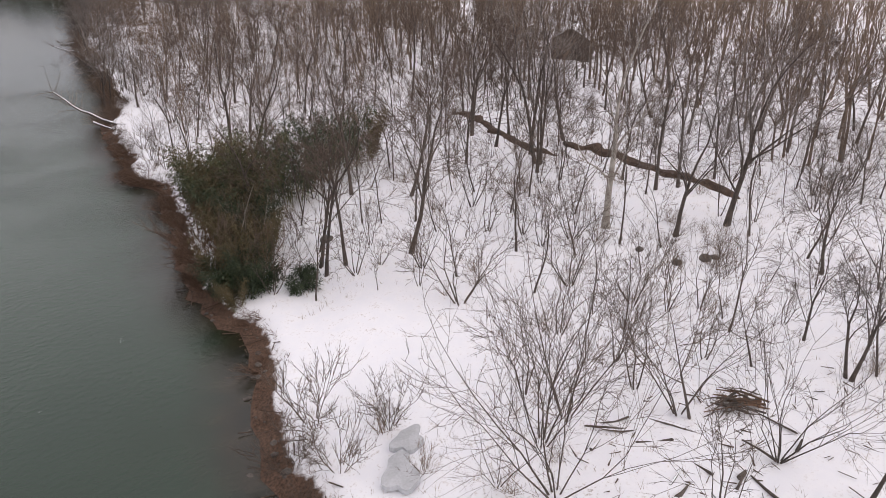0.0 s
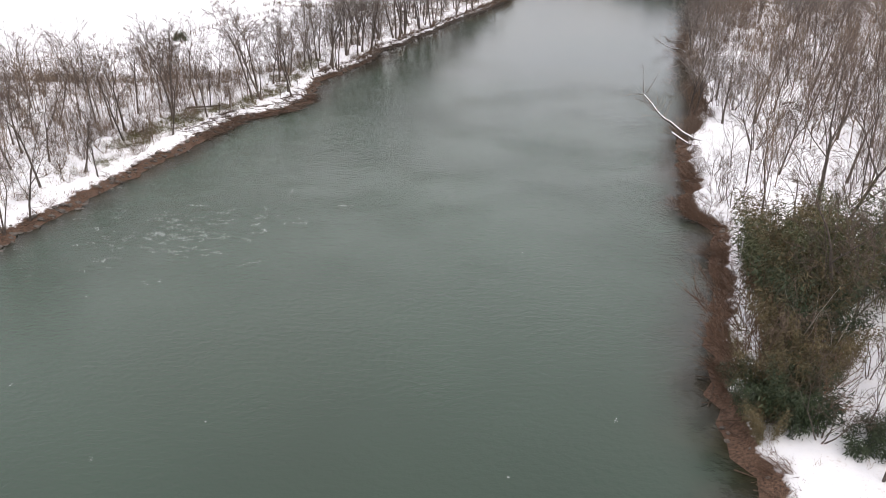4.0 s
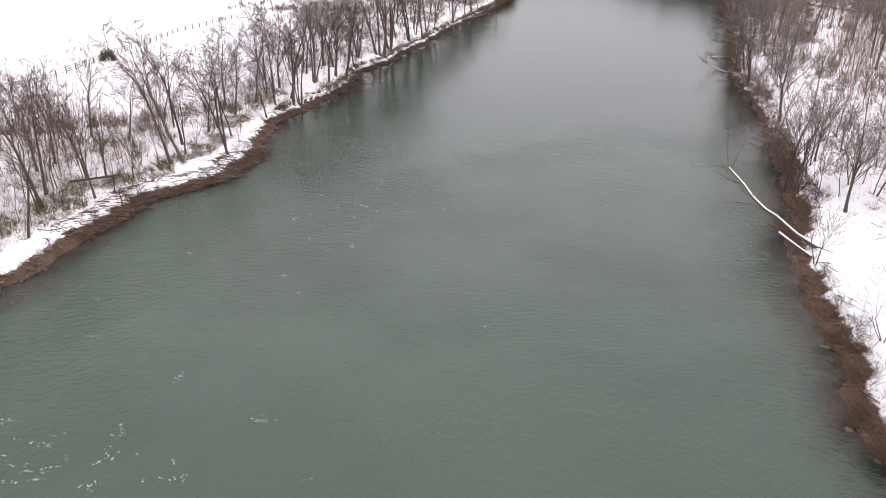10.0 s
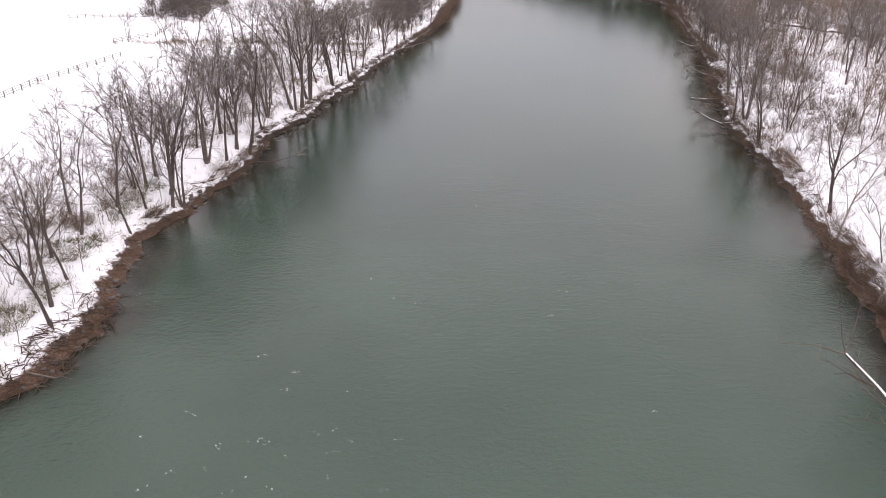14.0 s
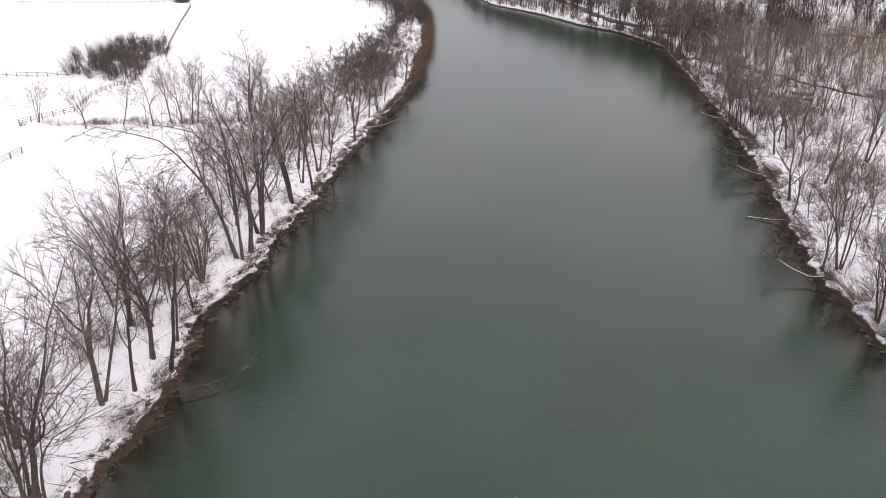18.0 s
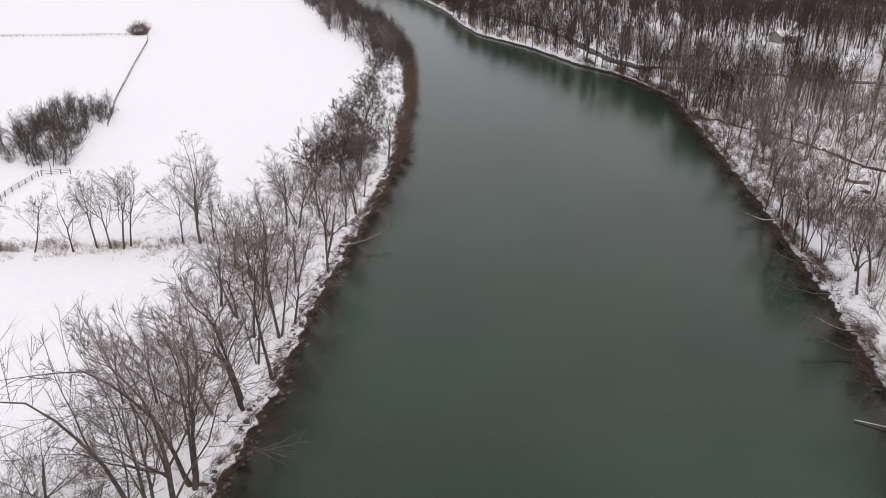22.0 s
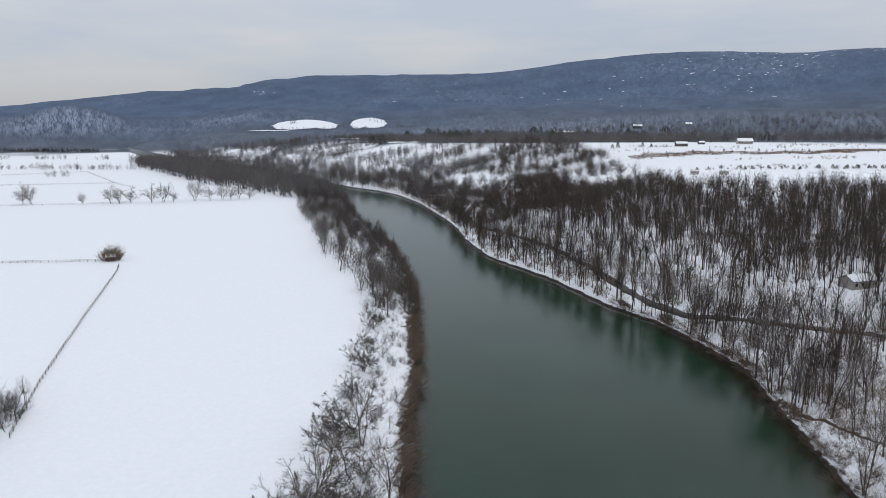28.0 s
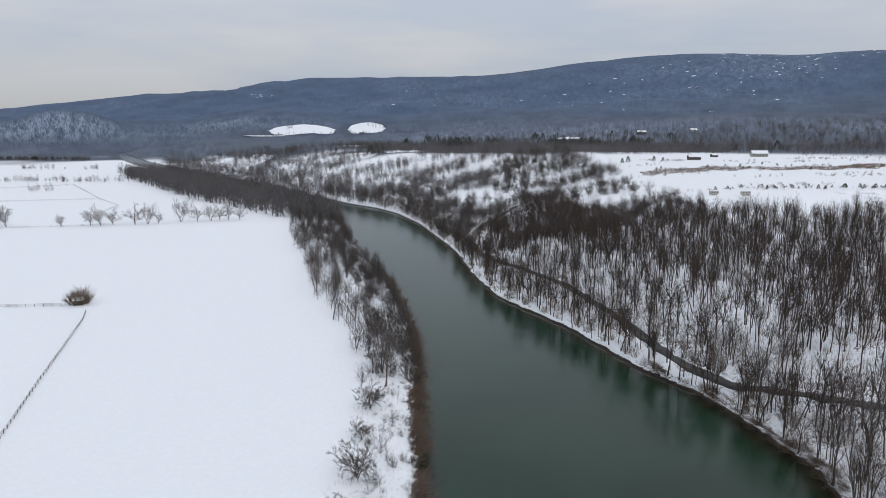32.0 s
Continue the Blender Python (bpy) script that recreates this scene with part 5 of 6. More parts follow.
def block(w, d, h, x=0, y=0, z=0, bevel=0.0):
    """A box that stands on z."""
    bm = bmesh.new()
    bmesh.ops.create_cube(bm, size=1, matrix=Matrix.Translation((x, y, z + h / 2)) @ Matrix.Diagonal((w, d, h, 1)))
    if bevel:
        bmesh.ops.bevel(bm, geom=bm.edges[:], offset=bevel, segments=1, affect="EDGES")
    return bm


def ground_at(x, y):
    return float(land(x, y))


def tube_line(pts, radii, sides=8, rough=0.0, seed=0):
    """One closed tube along points, as a bmesh."""
    r = np.random.RandomState(seed)
    bm, rings = bmesh.new(), []
    pts = [Vector(p) for p in pts]
    for i, p in enumerate(pts):
        d = (pts[min(i + 1, len(pts) - 1)] - pts[max(i - 1, 0)]).normalized()
        u = d.cross(Vector((0, 0, 1)) if abs(d.z) < 0.9 else Vector((1, 0, 0))).normalized()
        v = d.cross(u)
        rings.append([bm.verts.new(p + (u * math.cos(a) + v * math.sin(a)) * radii[i] * (1 + r.uniform(-rough, rough))) for a in (2 * math.pi * k / sides for k in range(sides))])
    for a, b in zip(rings, rings[1:]):
        for k in range(sides):
            bm.faces.new((a[k], a[(k + 1) % sides], b[(k + 1) % sides], b[k]))
    bm.faces.new(rings[0][::-1])
    bm.faces.new(rings[-1])
    bmesh.ops.recalc_face_normals(bm, faces=bm.faces[:])
    return bm


# the road on the right bank and the lane that leaves it
def ribbon(name, line, width, mat, lift, label, category):
    pts = []
    for (ax, ay), (bx, by) in zip(line, line[1:]):
        n = max(1, int(math.hypot(bx - ax, by - ay) / 3))
        pts += [(ax + (bx - ax) * k / n, ay + (by - ay) * k / n) for k in range(n)]
    pts = np.array(pts + [line[-1]])
    for _ in range(3):
        pts[1:-1] = (pts[:-2] + 2 * pts[1:-1] + pts[2:]) / 4
    d = np.gradient(pts, axis=0)
    d /= np.linalg.norm(d, axis=1, keepdims=True)
    side = np.stack([-d[:, 1], d[:, 0]], 1)
    offs = np.array([-0.56, -0.5, -0.25, 0, 0.25, 0.5, 0.56]) * width
    wob = 1 + 0.05 * np.sin(np.arange(len(pts)) * 0.9)[:, None]
    xs = pts[:, :1] + side[:, :1] * offs * wob
    ys = pts[:, 1:] + side[:, 1:] * offs * wob
    zs = land(xs, ys)
    mid = zs[:, 1:-1].max(1, keepdims=True) + lift
    zz = np.repeat(mid, 7, 1) + np.array([0, 0, 0.03, 0.05, 0.03, 0, 0])
    zz[:, 0] = zz[:, -1] = (mid - 0.9)[:, 0]
    return tagged(sheet(name, xs, ys, zz, mat), label, category, kind="structure")


ribbon("road", ROAD, 3.9, ASPHALT, 0.06, "narrow dark wet asphalt road cleared of snow", "road")
ribbon("farm_track", [(150, 393), (175, 397), (215, 405), (260, 420)], 3.0, SNOW, 0.08, "snow-covered farm track through the woods", "track")


# eroded earth banks of the small ditches
def earth_bank(line, width, height, seed, label):
    r = np.random.RandomState(seed)
    pts = []
    for (ax, ay), (bx, by) in zip(line, line[1:]):
        n = max(2, int(math.hypot(bx - ax, by - ay) / 1.2))
        pts += [(ax + (bx - ax) * k / n, ay + (by - ay) * k / n) for k in range(n)]
    pts = [(x + r.normal(0, 0.25), y + r.normal(0, 0.25)) for x, y in pts]
    bm = tube_line([(x, y, ground_at(x, y) + r.uniform(-0.1, 0.08)) for x, y in pts], [width * r.uniform(0.6, 1.15) * (0.35 if k in (0, len(pts) - 1) else 1) for k in range(len(pts))], 8, 0.25, seed)
    for v in bm.verts:
        base = ground_at(v.co.x, v.co.y)
        v.co.z = base + (v.co.z - base) * height / width
    tagged(part("earth_bank", bm, EARTH), label, "earth bank", "earth banks")


earth_bank([(72.9, 52.3), (71.7, 44.3), (69.2, 35.6), (67.8, 27.9), (69.4, 24.6)], 0.75, 0.4, 1, "low eroded brown earth bank in the snowy woods")
earth_bank([(73.2, 29.1), (73.6, 24.7), (72.6, 18.6), (72.6, 10.1), (71.8, 4.6), (71, 1.6)], 1.0, 0.6, 2, "low eroded brown earth bank in the snowy woods")
earth_bank([(85, 333), (89, 323), (93, 313), (98, 299), (102, 279), (106, 268), (116, 255)], 0.55, 0.40, 3, "dark earth edge of a narrow snow-filled ditch")


# fences
def fence(line, gap, label, rails=3, height=1.25, group="field fences"):
    """Posts and long rails, every one an object of its own."""
    root = new("fence")
    x0, y0 = line[0]
    root.location = (x0, y0, ground_at(x0, y0))
    inv = Matrix.Translation((-x0, -y0, -ground_at(x0, y0)))
    spots = []
    for (ax, ay), (bx, by) in zip(line, line[1:]):
        n = max(1, round(math.hypot(bx - ax, by - ay) / gap))
        spots += [(ax + (bx - ax) * k / n, ay + (by - ay) * k / n) for k in range(n)]
    spots.append(line[-1])
    bm = block(0.16, 0.16, height + 0.35, z=-0.35, bevel=0.02)
    first = part("post", bm, WOOD, root)
    first.matrix_basis = inv @ Matrix.Translation((*spots[0], ground_at(*spots[0])))
    for x, y in spots[1:]:
        p = new("post", first.data)
        p.parent = root
        p.matrix_basis = inv @ Matrix.Translation((x, y, ground_at(x, y)))
    run = 4
    for k in range(0, len(spots) - 1, run):
        some = spots[k:k + run + 1]
        for h in [height * (j + 1) / (rails + 0.15) for j in range(rails)]:
            rail = part("rail", tube_line([(x, y, ground_at(x, y) + h) for x, y in some], [0.045] * len(some), 4), WOOD, root)
            rail.matrix_basis = inv
    return tagged(root, label, "fence", group)


fence([(-82, 331), (-90, 362), (-102.5, 420), (-117, 491), (-120.5, 503)], 3.2, "weathered wooden rail fence across the snowy field")
fence([(-131, 514), (-158, 514), (-215, 513)], 3.2, "weathered wooden rail fence along the snowy field")
fence([(-76, 289), (-82, 288.5)], 2.0, "short dark wooden rail fence at the thicket")
fence([(-82.5, 288), (-83.5, 275), (-81, 259), (-88, 248)], 2.8, "weathered wooden rail fence beside the thicket")
fence([(-92, 305), (-101, 303), (-125, 301)], 2.8, "weathered wooden rail fence behind the thicket")
fence([(-92, 118), (-79, 132), (-80, 165), (-81, 196), (-77, 226)], 3.2, "grey wooden rail fence in the snowy field")
fence([(-280, 726), (-225, 731), (-194, 740), (-227, 814), (-228, 850), (-265, 905), (-295, 960), (-346, 1050), (-420, 1010)], 7.0, "far wooden fence that zigzags over snowy fields", 2, 1.3)
fence([(-700, 800), (-500, 865), (-262, 903)], 7.0, "far wooden fence along a snowy field", 2, 1.3)


# houses
def house(x, y, turn, w, d, h, pitch, wall, label, porch=False, chimney=True, lift=0.0):
    root = new("house")
    z = min(ground_at(x + a, y + b) for a in (-w / 2, w / 2) for b in (-d / 2, d / 2))
    root.matrix_basis = pose(x, y, z + lift, 0, 0, turn)
    bm = block(w, d, h + 1.2, z=-1.2)
    tops = [v for v in bm.verts if v.co.z > 0]
    gable = bmesh.ops.extrude_face_region(bm, geom=[f for f in bm.faces if all(v in tops for v in f.verts)])["geom"]
    for v in [g for g in gable if isinstance(g, bmesh.types.BMVert)]:
        v.co.z += pitch
        v.co.y *= 0.02
    walls = part("wall", bm, wall, root)
    run = math.hypot(d / 2 + 0.4, pitch * (d / 2 + 0.4) / (d / 2))
    slope = math.degrees(math.atan2(pitch, d / 2))
    for s in (-1, 1):
        roof = part("roof", block(w + 0.7, run, 0.16, y=0, z=0, bevel=0.02), DARK_WALL, root)
        cover = part("snow_cover", block(w + 0.62, run - 0.1, 0.14, z=0.165, bevel=0.05), SNOW, roof, "snow on the roof")
        roof.matrix_basis = pose(0, s * run / 2 * math.cos(radians(slope)), h + pitch - run / 2 * math.sin(radians(slope)) + 0.02, -s * slope, 0, 0)
    n = max(2, int(w / 2.6))
    for s in (-1, 1):
        for k in range(n):
            px = -w / 2 + w * (k + 0.5) / n
            if s < 0 and k == n // 2:
                door = part("door", block(0.95, 0.1, 2.05, bevel=0.01), DARK_WALL, root)
                door.matrix_basis = pose(px, s * (d / 2 + 0.02), 0, 0, 0, 0)
                continue
            frame_ob = part("window", block(1.1, 0.1, 1.3, bevel=0.01), SIDING, root)
            part("pane", block(0.9, 0.04, 1.1, y=s * 0.06, z=0.1), GLASS, frame_ob)
            frame_ob.matrix_basis = pose(px, s * (d / 2 + 0.02), h * 0.38, 0, 0, 0)
    if chimney:
        part("chimney", block(0.7, 0.7, 1.6, x=w * 0.28, y=0.3, z=h + pitch - 0.9, bevel=0.03), STONE, root)
    if porch:
        deck = part("porch_roof", block(w * 0.6, 2.2, 0.14, y=-d / 2 - 1.1, z=h - 0.3, bevel=0.02), SNOW, root)
        for k in range(4):
            part("porch_post", block(0.16, 0.16, h + 0.5, x=-w * 0.27 + w * 0.18 * k, y=-d / 2 - 2.0, z=-0.8), SIDING, root)
    return tagged(root, label, "house", "houses")


house(148, 404, 12, 10.5, 6.0, 2.9, 1.5, SIDING, "low grey cabin with a snow-covered roof in the woods")
house(222, 466, 5, 12, 7, 3.0, 1.6, SIDING, "low house with a snowy roof among bare trees")
house(128, 78, 35, 12, 8, 4.2, 2.4, DARK_WALL, "dark house with a snowy roof behind the woods")
house(368, 912, -12, 15, 8, 3.6, 2.6, SIDING, "long farmhouse with a snow-covered roof on the hill", True)
house(284, 873, -5, 11, 6, 2.8, 1.7, DARK_WALL, "dark barn with a snowy roof on the hill", False, False)
house(320, 908, 0, 6, 4.5, 2.3, 1.3, DARK_WALL, "small dark shed with a snowy roof", False, False)
house(226, 1236, 10, 15, 8, 4, 2.8, SIDING, "far house with a white roof among dark trees")
house(525, 1672, -10, 18, 10, 5, 3.2, DARK_WALL, "far house with a snowy roof on a wooded hill")
house(633, 1669, 0, 14, 9, 4.5, 3, SIDING, "far house with a snowy roof on a wooded hill")
house(-128.5, 516, 20, 3.6, 2.8, 2.0, 0.9, DARK_WALL, "small dark shed under bushes in the field corner", False, False)


def trailer(x, y, turn, label):
    root = new("trailer")
    root.matrix_basis = pose(x, y, ground_at(x, y), 0, 0, turn)
    part("body", block(6.0, 2.3, 2.2, z=0.6, bevel=0.2), SIDING, root)
    part("snow_cover", block(5.8, 2.1, 0.12, z=2.82, bevel=0.05), SNOW, root, "snow on the roof")
    for sx in (-1.4, 1.4):
        for sy in (-1.05, 1.05):
            bm = bmesh.new()
            bmesh.ops.create_cone(bm, cap_ends=True, segments=14, radius1=0.36, radius2=0.36, depth=0.24, matrix=pose(sx, sy, 0.36, 90, 0, 0))
            part("wheel", bm, DARK_WALL, root)
    for k in range(3):
        part("window", block(0.8, 0.05, 0.6, x=-1.8 + 1.8 * k, y=-1.17, z=1.6), GLASS, root)
    tagged(root, label, "trailer", "trailers")


trailer(217, 688, 8, "parked light trailer in the snow below the hill")
trailer(234, 678, -5, "parked light trailer in the snow below the hill")
trailer(111, 262, 30, "parked pale trailer among the trees near the river")


# an upturned boat and a dark heap on the bank
def boat(x, y, turn):
    root = new("rowboat")
    root.matrix_basis = pose(x, y, ground_at(x, y) + 0.05, 0, 0, turn)
    bm, rows = bmesh.new(), []
    for i in range(13):
        u = i / 12 * 2 - 1
        half, top = 0.85 * (1 - abs(u) ** 2.6) + 0.05, 0.62 + 0.28 * u * u
        rows.append([bm.verts.new((u * 2.4, half * math.cos(a), max(0.0, top * math.sin(a) ** 0.8 - 0.12 * u * u))) for a in (math.pi * k / 8 for k in range(9))])
    for a, b in zip(rows, rows[1:]):
        for k in range(8):
            bm.faces.new((a[k], a[k + 1], b[k + 1], b[k]))
    hull = part("hull", bm, WOOD, root)
    for i in range(7):
        u = -0.75 + 0.25 * i
        half, top = 0.87 * (1 - abs(u) ** 2.6) + 0.06, 0.66 + 0.28 * u * u
        part("rib", tube_line([(u * 2.4, half * math.cos(a), max(0.02, top * math.sin(a) ** 0.8 - 0.12 * u * u)) for a in (math.pi * k / 8 for k in range(9))], [0.04] * 9, 4), STONE, root)
    part("snow_cover", tube_line([(-1.7, 0, 0.66), (-0.8, 0.05, 0.62), (0.2, -0.04, 0.6), (1.1, 0.03, 0.64), (1.8, 0, 0.7)], [0.05, 0.22, 0.25, 0.2, 0.06], 7, 0.2, 3), SNOW, root, "patch of snow on the keel")
    tagged(root, "grey weathered rowboat upturned on the snow", "boat")


def lump(x, y, a, b, h, mat, name, label, category, group="", seed=0, lift=0.0):
    r = np.random.RandomState(seed)
    bm = bmesh.new()
    bmesh.ops.create_icosphere(bm, subdivisions=3, radius=1)
    for v in bm.verts:
        k = 1 + 0.16 * noise.noise(v.co * 1.7 + Vector((seed * 3.1, 0, 0))) + 0.07 * noise.noise(v.co * 5 + Vector((0, seed, 0)))
        v.co = Vector((v.co.x * a * k, v.co.y * b * k, v.co.z * h * k))
    ob = part(name, bm, mat)
    ob.matrix_basis = pose(x, y, ground_at(x, y) + lift, 0, 0, r.uniform(0, 360))
    return tagged(ob, label, category, group)


boat(93.5, 269, -28)
# dark oval of unknown make, shaped as a low mound
lump(92, 263.5, 1.2, 0.8, 0.45, EARTH, "dark_mound", "dark oval heap on the snow", "heap", seed=4)
for k, (x, y, s) in enumerate([(61, 652, 2.2), (66, 640, 1.7), (70, 655, 1.9), (300, 676, 4.5), (318, 671, 5.5), (335, 668, 5)]):
    lump(x, y, s * 1.4, s, s * 0.45, SNOW, "snow_mound", "smooth mound of heaped snow", "mound", "snow mounds", k + 10)


# logs and brush on the clearing
def fallen_log(pts, r0, r1, label, mat=BARK, snow=True, group="fallen logs", twigs=0, seed=0):
    root = new("fallen_log")
    base = Vector(pts[0])
    rad = [r0 + (r1 - r0) * k / (len(pts) - 1) for k in range(len(pts))]
    root.location = base
    rel = [Vector(p) - base for p in pts]
    part("trunk", tube_line(rel, rad, 8, 0.12, seed), mat, root)
    if snow:
        up = [Vector((p.x, p.y, p.z + r * 0.62)) for p, r in zip(rel, rad)]
        part("snow_cap", tube_line(up, [r * 0.72 for r in rad], 7, 0.15, seed + 1), SNOW, root, "white snow along the top")
    r = np.random.RandomState(seed + 5)
    for k in range(twigs):
        i = r.randint(len(rel) // 2, len(rel))
        p = np.array(rel[i])
        d = np.array(rel[-1] - rel[-2]) / (rel[-1] - rel[-2]).length
        q = bend(r, p, off_axis(r, d, r.uniform(0.3, 0.9)), r.uniform(1.5, 3.2) * (1.7 if twigs > 12 else 1), 4, 0.15, 0.05)
        branch = part("branch", tube_line([tuple(v) for v in q], [0.05, 0.04, 0.03, 0.022, 0.012], 5), TWIG, root)
        for _ in range(4):
            e = q[r.randint(1, 5)]
            t = bend(r, e, off_axis(r, d, r.uniform(0.4, 1.1)), r.uniform(0.6, 1.3), 2, 0.15, 0.1)
            part("twig", tube_line([tuple(v) for v in t], [0.02, 0.014, 0.007], 3), TWIG, branch)
    return tagged(root, label, "log", group)


fallen_log([(34.0, 82.6, 1.0), (32.3, 84.6, 1.1), (30.9, 86.2, 1.6), (29.5, 88.6, 2.5), (28.9, 90.2, 2.6), (28.0, 91.6, 3.3), (27.4, 93.4, 4.1), (26.4, 96.0, 5.0)], 0.24, 0.10, "leaning dead trunk capped with snow over the river", twigs=16, seed=3)
fallen_log([(29.6, 87.2, 1.3), (30.6, 85.2, 0.9), (31.5, 83.4, 0.6)], 0.16, 0.12, "short broken log capped with snow at the water", seed=4)
fallen_log([(54, 192, 0.9), (50.5, 193.5, 0.35), (47.5, 195.5, 0.15)], 0.13, 0.06, "thin fallen trunk dusted with snow in the water", seed=5)
fallen_log([(-28.5, 152, 0.9), (-25.5, 153, 0.7), (-22.5, 155, 0.9)], 0.10, 0.04, "thin fallen branch reaching over the water", snow=False, twigs=4, seed=6)
fallen_log([(-14.5, 249, 1.0), (-10.5, 250, 1.6), (-7.5, 251.5, 2.3)], 0.14, 0.05, "bare pale trunk leaning over the water", PALE_BARK, False, twigs=8, seed=7)
fallen_log([(-37, 101.5, 0.8), (-33.5, 100.4, 0.6), (-30.6, 99.8, 0.4)], 0.12, 0.05, "grey driftwood trunk lying on the bank", WOOD, False, twigs=3, seed=8)
fallen_log([(-47, 92, 1.9), (-43, 96, 1.5), (-39.5, 100, 1.1)], 0.15, 0.08, "dark fallen trunk lying in the snow", BARK, False, seed=9)
for k, (y, run, up) in enumerate([(172, 5.0, 1.6), (181, 4.0, 0.9), (208, 6.0, 1.9), (213, 4.5, 1.2), (224, 5.5, 0.8), (236, 5.0, 1.5), (254, 4.5, 1.1)]):
    x = float(shore_right(y)) + 1.0
    fallen_log([(x, y, ground_at(x, y) + 0.1), (x - run * 0.4, y + 1.0, 0.9), (x - run * 0.75, y + 2.2, 0.7 + up * 0.5), (x - run, y + 3.4, 0.6 + up)], 0.13, 0.04, "dead bough leaning out over the water", BARK, k % 3 == 0, twigs=6, seed=60 + k)
r = np.random.RandomState(31)
for k in range(26):
    x, y = r.uniform(29, 41), r.uniform(-23, -12)
    a, L = r.uniform(0, 3.14), r.uniform(0.8, 2.8)
    ends = [(x - math.cos(a) * L / 2, y - math.sin(a) * L / 2), (x, y), (x + math.cos(a) * L / 2, y + math.sin(a) * L / 2)]
    fallen_log([(px, py, ground_at(px, py) + 0.08) for px, py in ends], r.uniform(0.07, 0.16), 0.05, "short dark log half buried in snow", snow=k % 3 != 0, seed=40 + k)
pile = new("brush_pile")
pile.location = (40, -15.5, ground_at(40, -15.5))
for k in range(30):
    a, L = r.normal(2.4, 0.6), r.uniform(0.8, 3.4)
    x, y, z = r.normal(0, 0.7), r.normal(0, 0.5), r.uniform(0.05, 0.7)
    part("branch", tube_line([(x - math.cos(a) * L / 2, y - math.sin(a) * L / 2, z - 0.1), (x, y, z + r.uniform(-0.1, 0.15)), (x + math.cos(a) * L / 2, y + math.sin(a) * L / 2, z - 0.15)], [v * r.uniform(0.5, 1.6) for v in (0.07, 0.055, 0.025)], 5, 0.1, k), RED_TWIG if k % 2 else BARK, pile)
tagged(pile, "heap of cut brown branches on the snow", "brush pile")
for k, (x, y, s) in enumerate([(56, -3, 0.5), (53.5, -2, 0.4), (56.8, -3.4, 0.35), (33.5, 21.5, 0.5), (53, 1.5, 0.3)]):
    lump(x, y, s * 1.3, s, s * 0.7, STONE, "boulder", "dark boulder poking out of the snow", "rock", "boulders", 20 + k, 0.1)


# ice on the hollows of the clearing
def ice(x, y, a, b, turn, seed):
    bm = bmesh.new()
    ring = []
    for k in range(28):
        t = 6.283 * k / 28
        q = 1 + 0.2 * math.sin(3 * t + seed) + 0.12 * math.sin(5 * t + 2 * seed)
        ring.append(bm.verts.new((a * q * math.cos(t), b * q * math.sin(t), 0)))
    face = bm.faces.new(ring)
    for v in [g for g in bmesh.ops.extrude_face_region(bm, geom=[face])["geom"] if isinstance(g, bmesh.types.BMVert)]:
        v.co.z -= 0.3
    bmesh.ops.recalc_face_normals(bm, faces=bm.faces[:])
    ob = part("ice_patch", bm, ICE)
    top = max(ground_at(x + a * u, y + b * v) for u in (-0.8, 0, 0.8) for v in (-0.8, 0, 0.8))
    ob.matrix_basis = pose(x, y, top + 0.03, 0, 0, turn)
    tagged(ob, "grey frozen puddle in the snow", "ice", "frozen puddles")


ice(23.2, -5.8, 1.1, 0.8, 30, 1)
ice(21.4, -7.6, 1.5, 0.9, 60, 2)


# ---------------------------------------------------------------- evergreens
def leaves(points, ways, length, width):
    """Narrow leaf blades, two triangles each."""
    n = len(points)
    side = np.cross(ways, np.random.RandomState(n).normal(0, 1, (n, 3)))
    side /= np.linalg.norm(side, axis=1, keepdims=True) + 1e-9
    L, W = length[:, None], width[:, None]
    v = np.stack([points, points + ways * L * 0.45 + side * W, points + ways * L, points + ways * L * 0.45 - side * W], 1)
    return v.reshape(-1, 3), (np.arange(n)[:, None] * 4 + np.arange(4)[None])


def bamboo(seed, canes=34, height=8.0, spread_r=1.7):
    """Canes that arch outward, with drooping leaf sprays."""
    r = np.random.RandomState(seed)
    segs, pts, ways = [], [], []
    for _ in range(canes):
        a, d = r.uniform(0, 6.283), spread_r * math.sqrt(r.uniform(0, 1))
        h = height * r.uniform(0.65, 1.05)
        p = np.array([d * math.cos(a), d * math.sin(a), -0.2])
        w = np.array([math.cos(a) * 0.16, math.sin(a) * 0.16, 1.0])
        line = [p]
        for k in range(7):
            w = w + np.array([math.cos(a), math.sin(a), -0.2]) * 0.055 * k / 3 + r.normal(0, 0.03, 3)
            w /= np.linalg.norm(w)
            line.append(line[-1] + w * h / 7)
        for k in range(7):
            segs.append((line[k], line[k + 1], 0.032 - 0.0038 * k, 0.0285 - 0.0038 * k))
        for k in range(2, 8):
            for _ in range(21):
                o = line[k] + r.normal(0, 0.34, 3)
                u = r.normal(0, 0.6, 3) + (math.cos(a) * 0.5, math.sin(a) * 0.5, -0.35)
                pts.append(o), ways.append(u / np.linalg.norm(u))
    pts, ways = np.array(pts), np.array(ways)
    return tuple(np.array(c) for c in zip(*segs)), leaves(pts, ways, r.uniform(0.3, 0.6, len(pts)), r.uniform(0.03, 0.06, len(pts)))


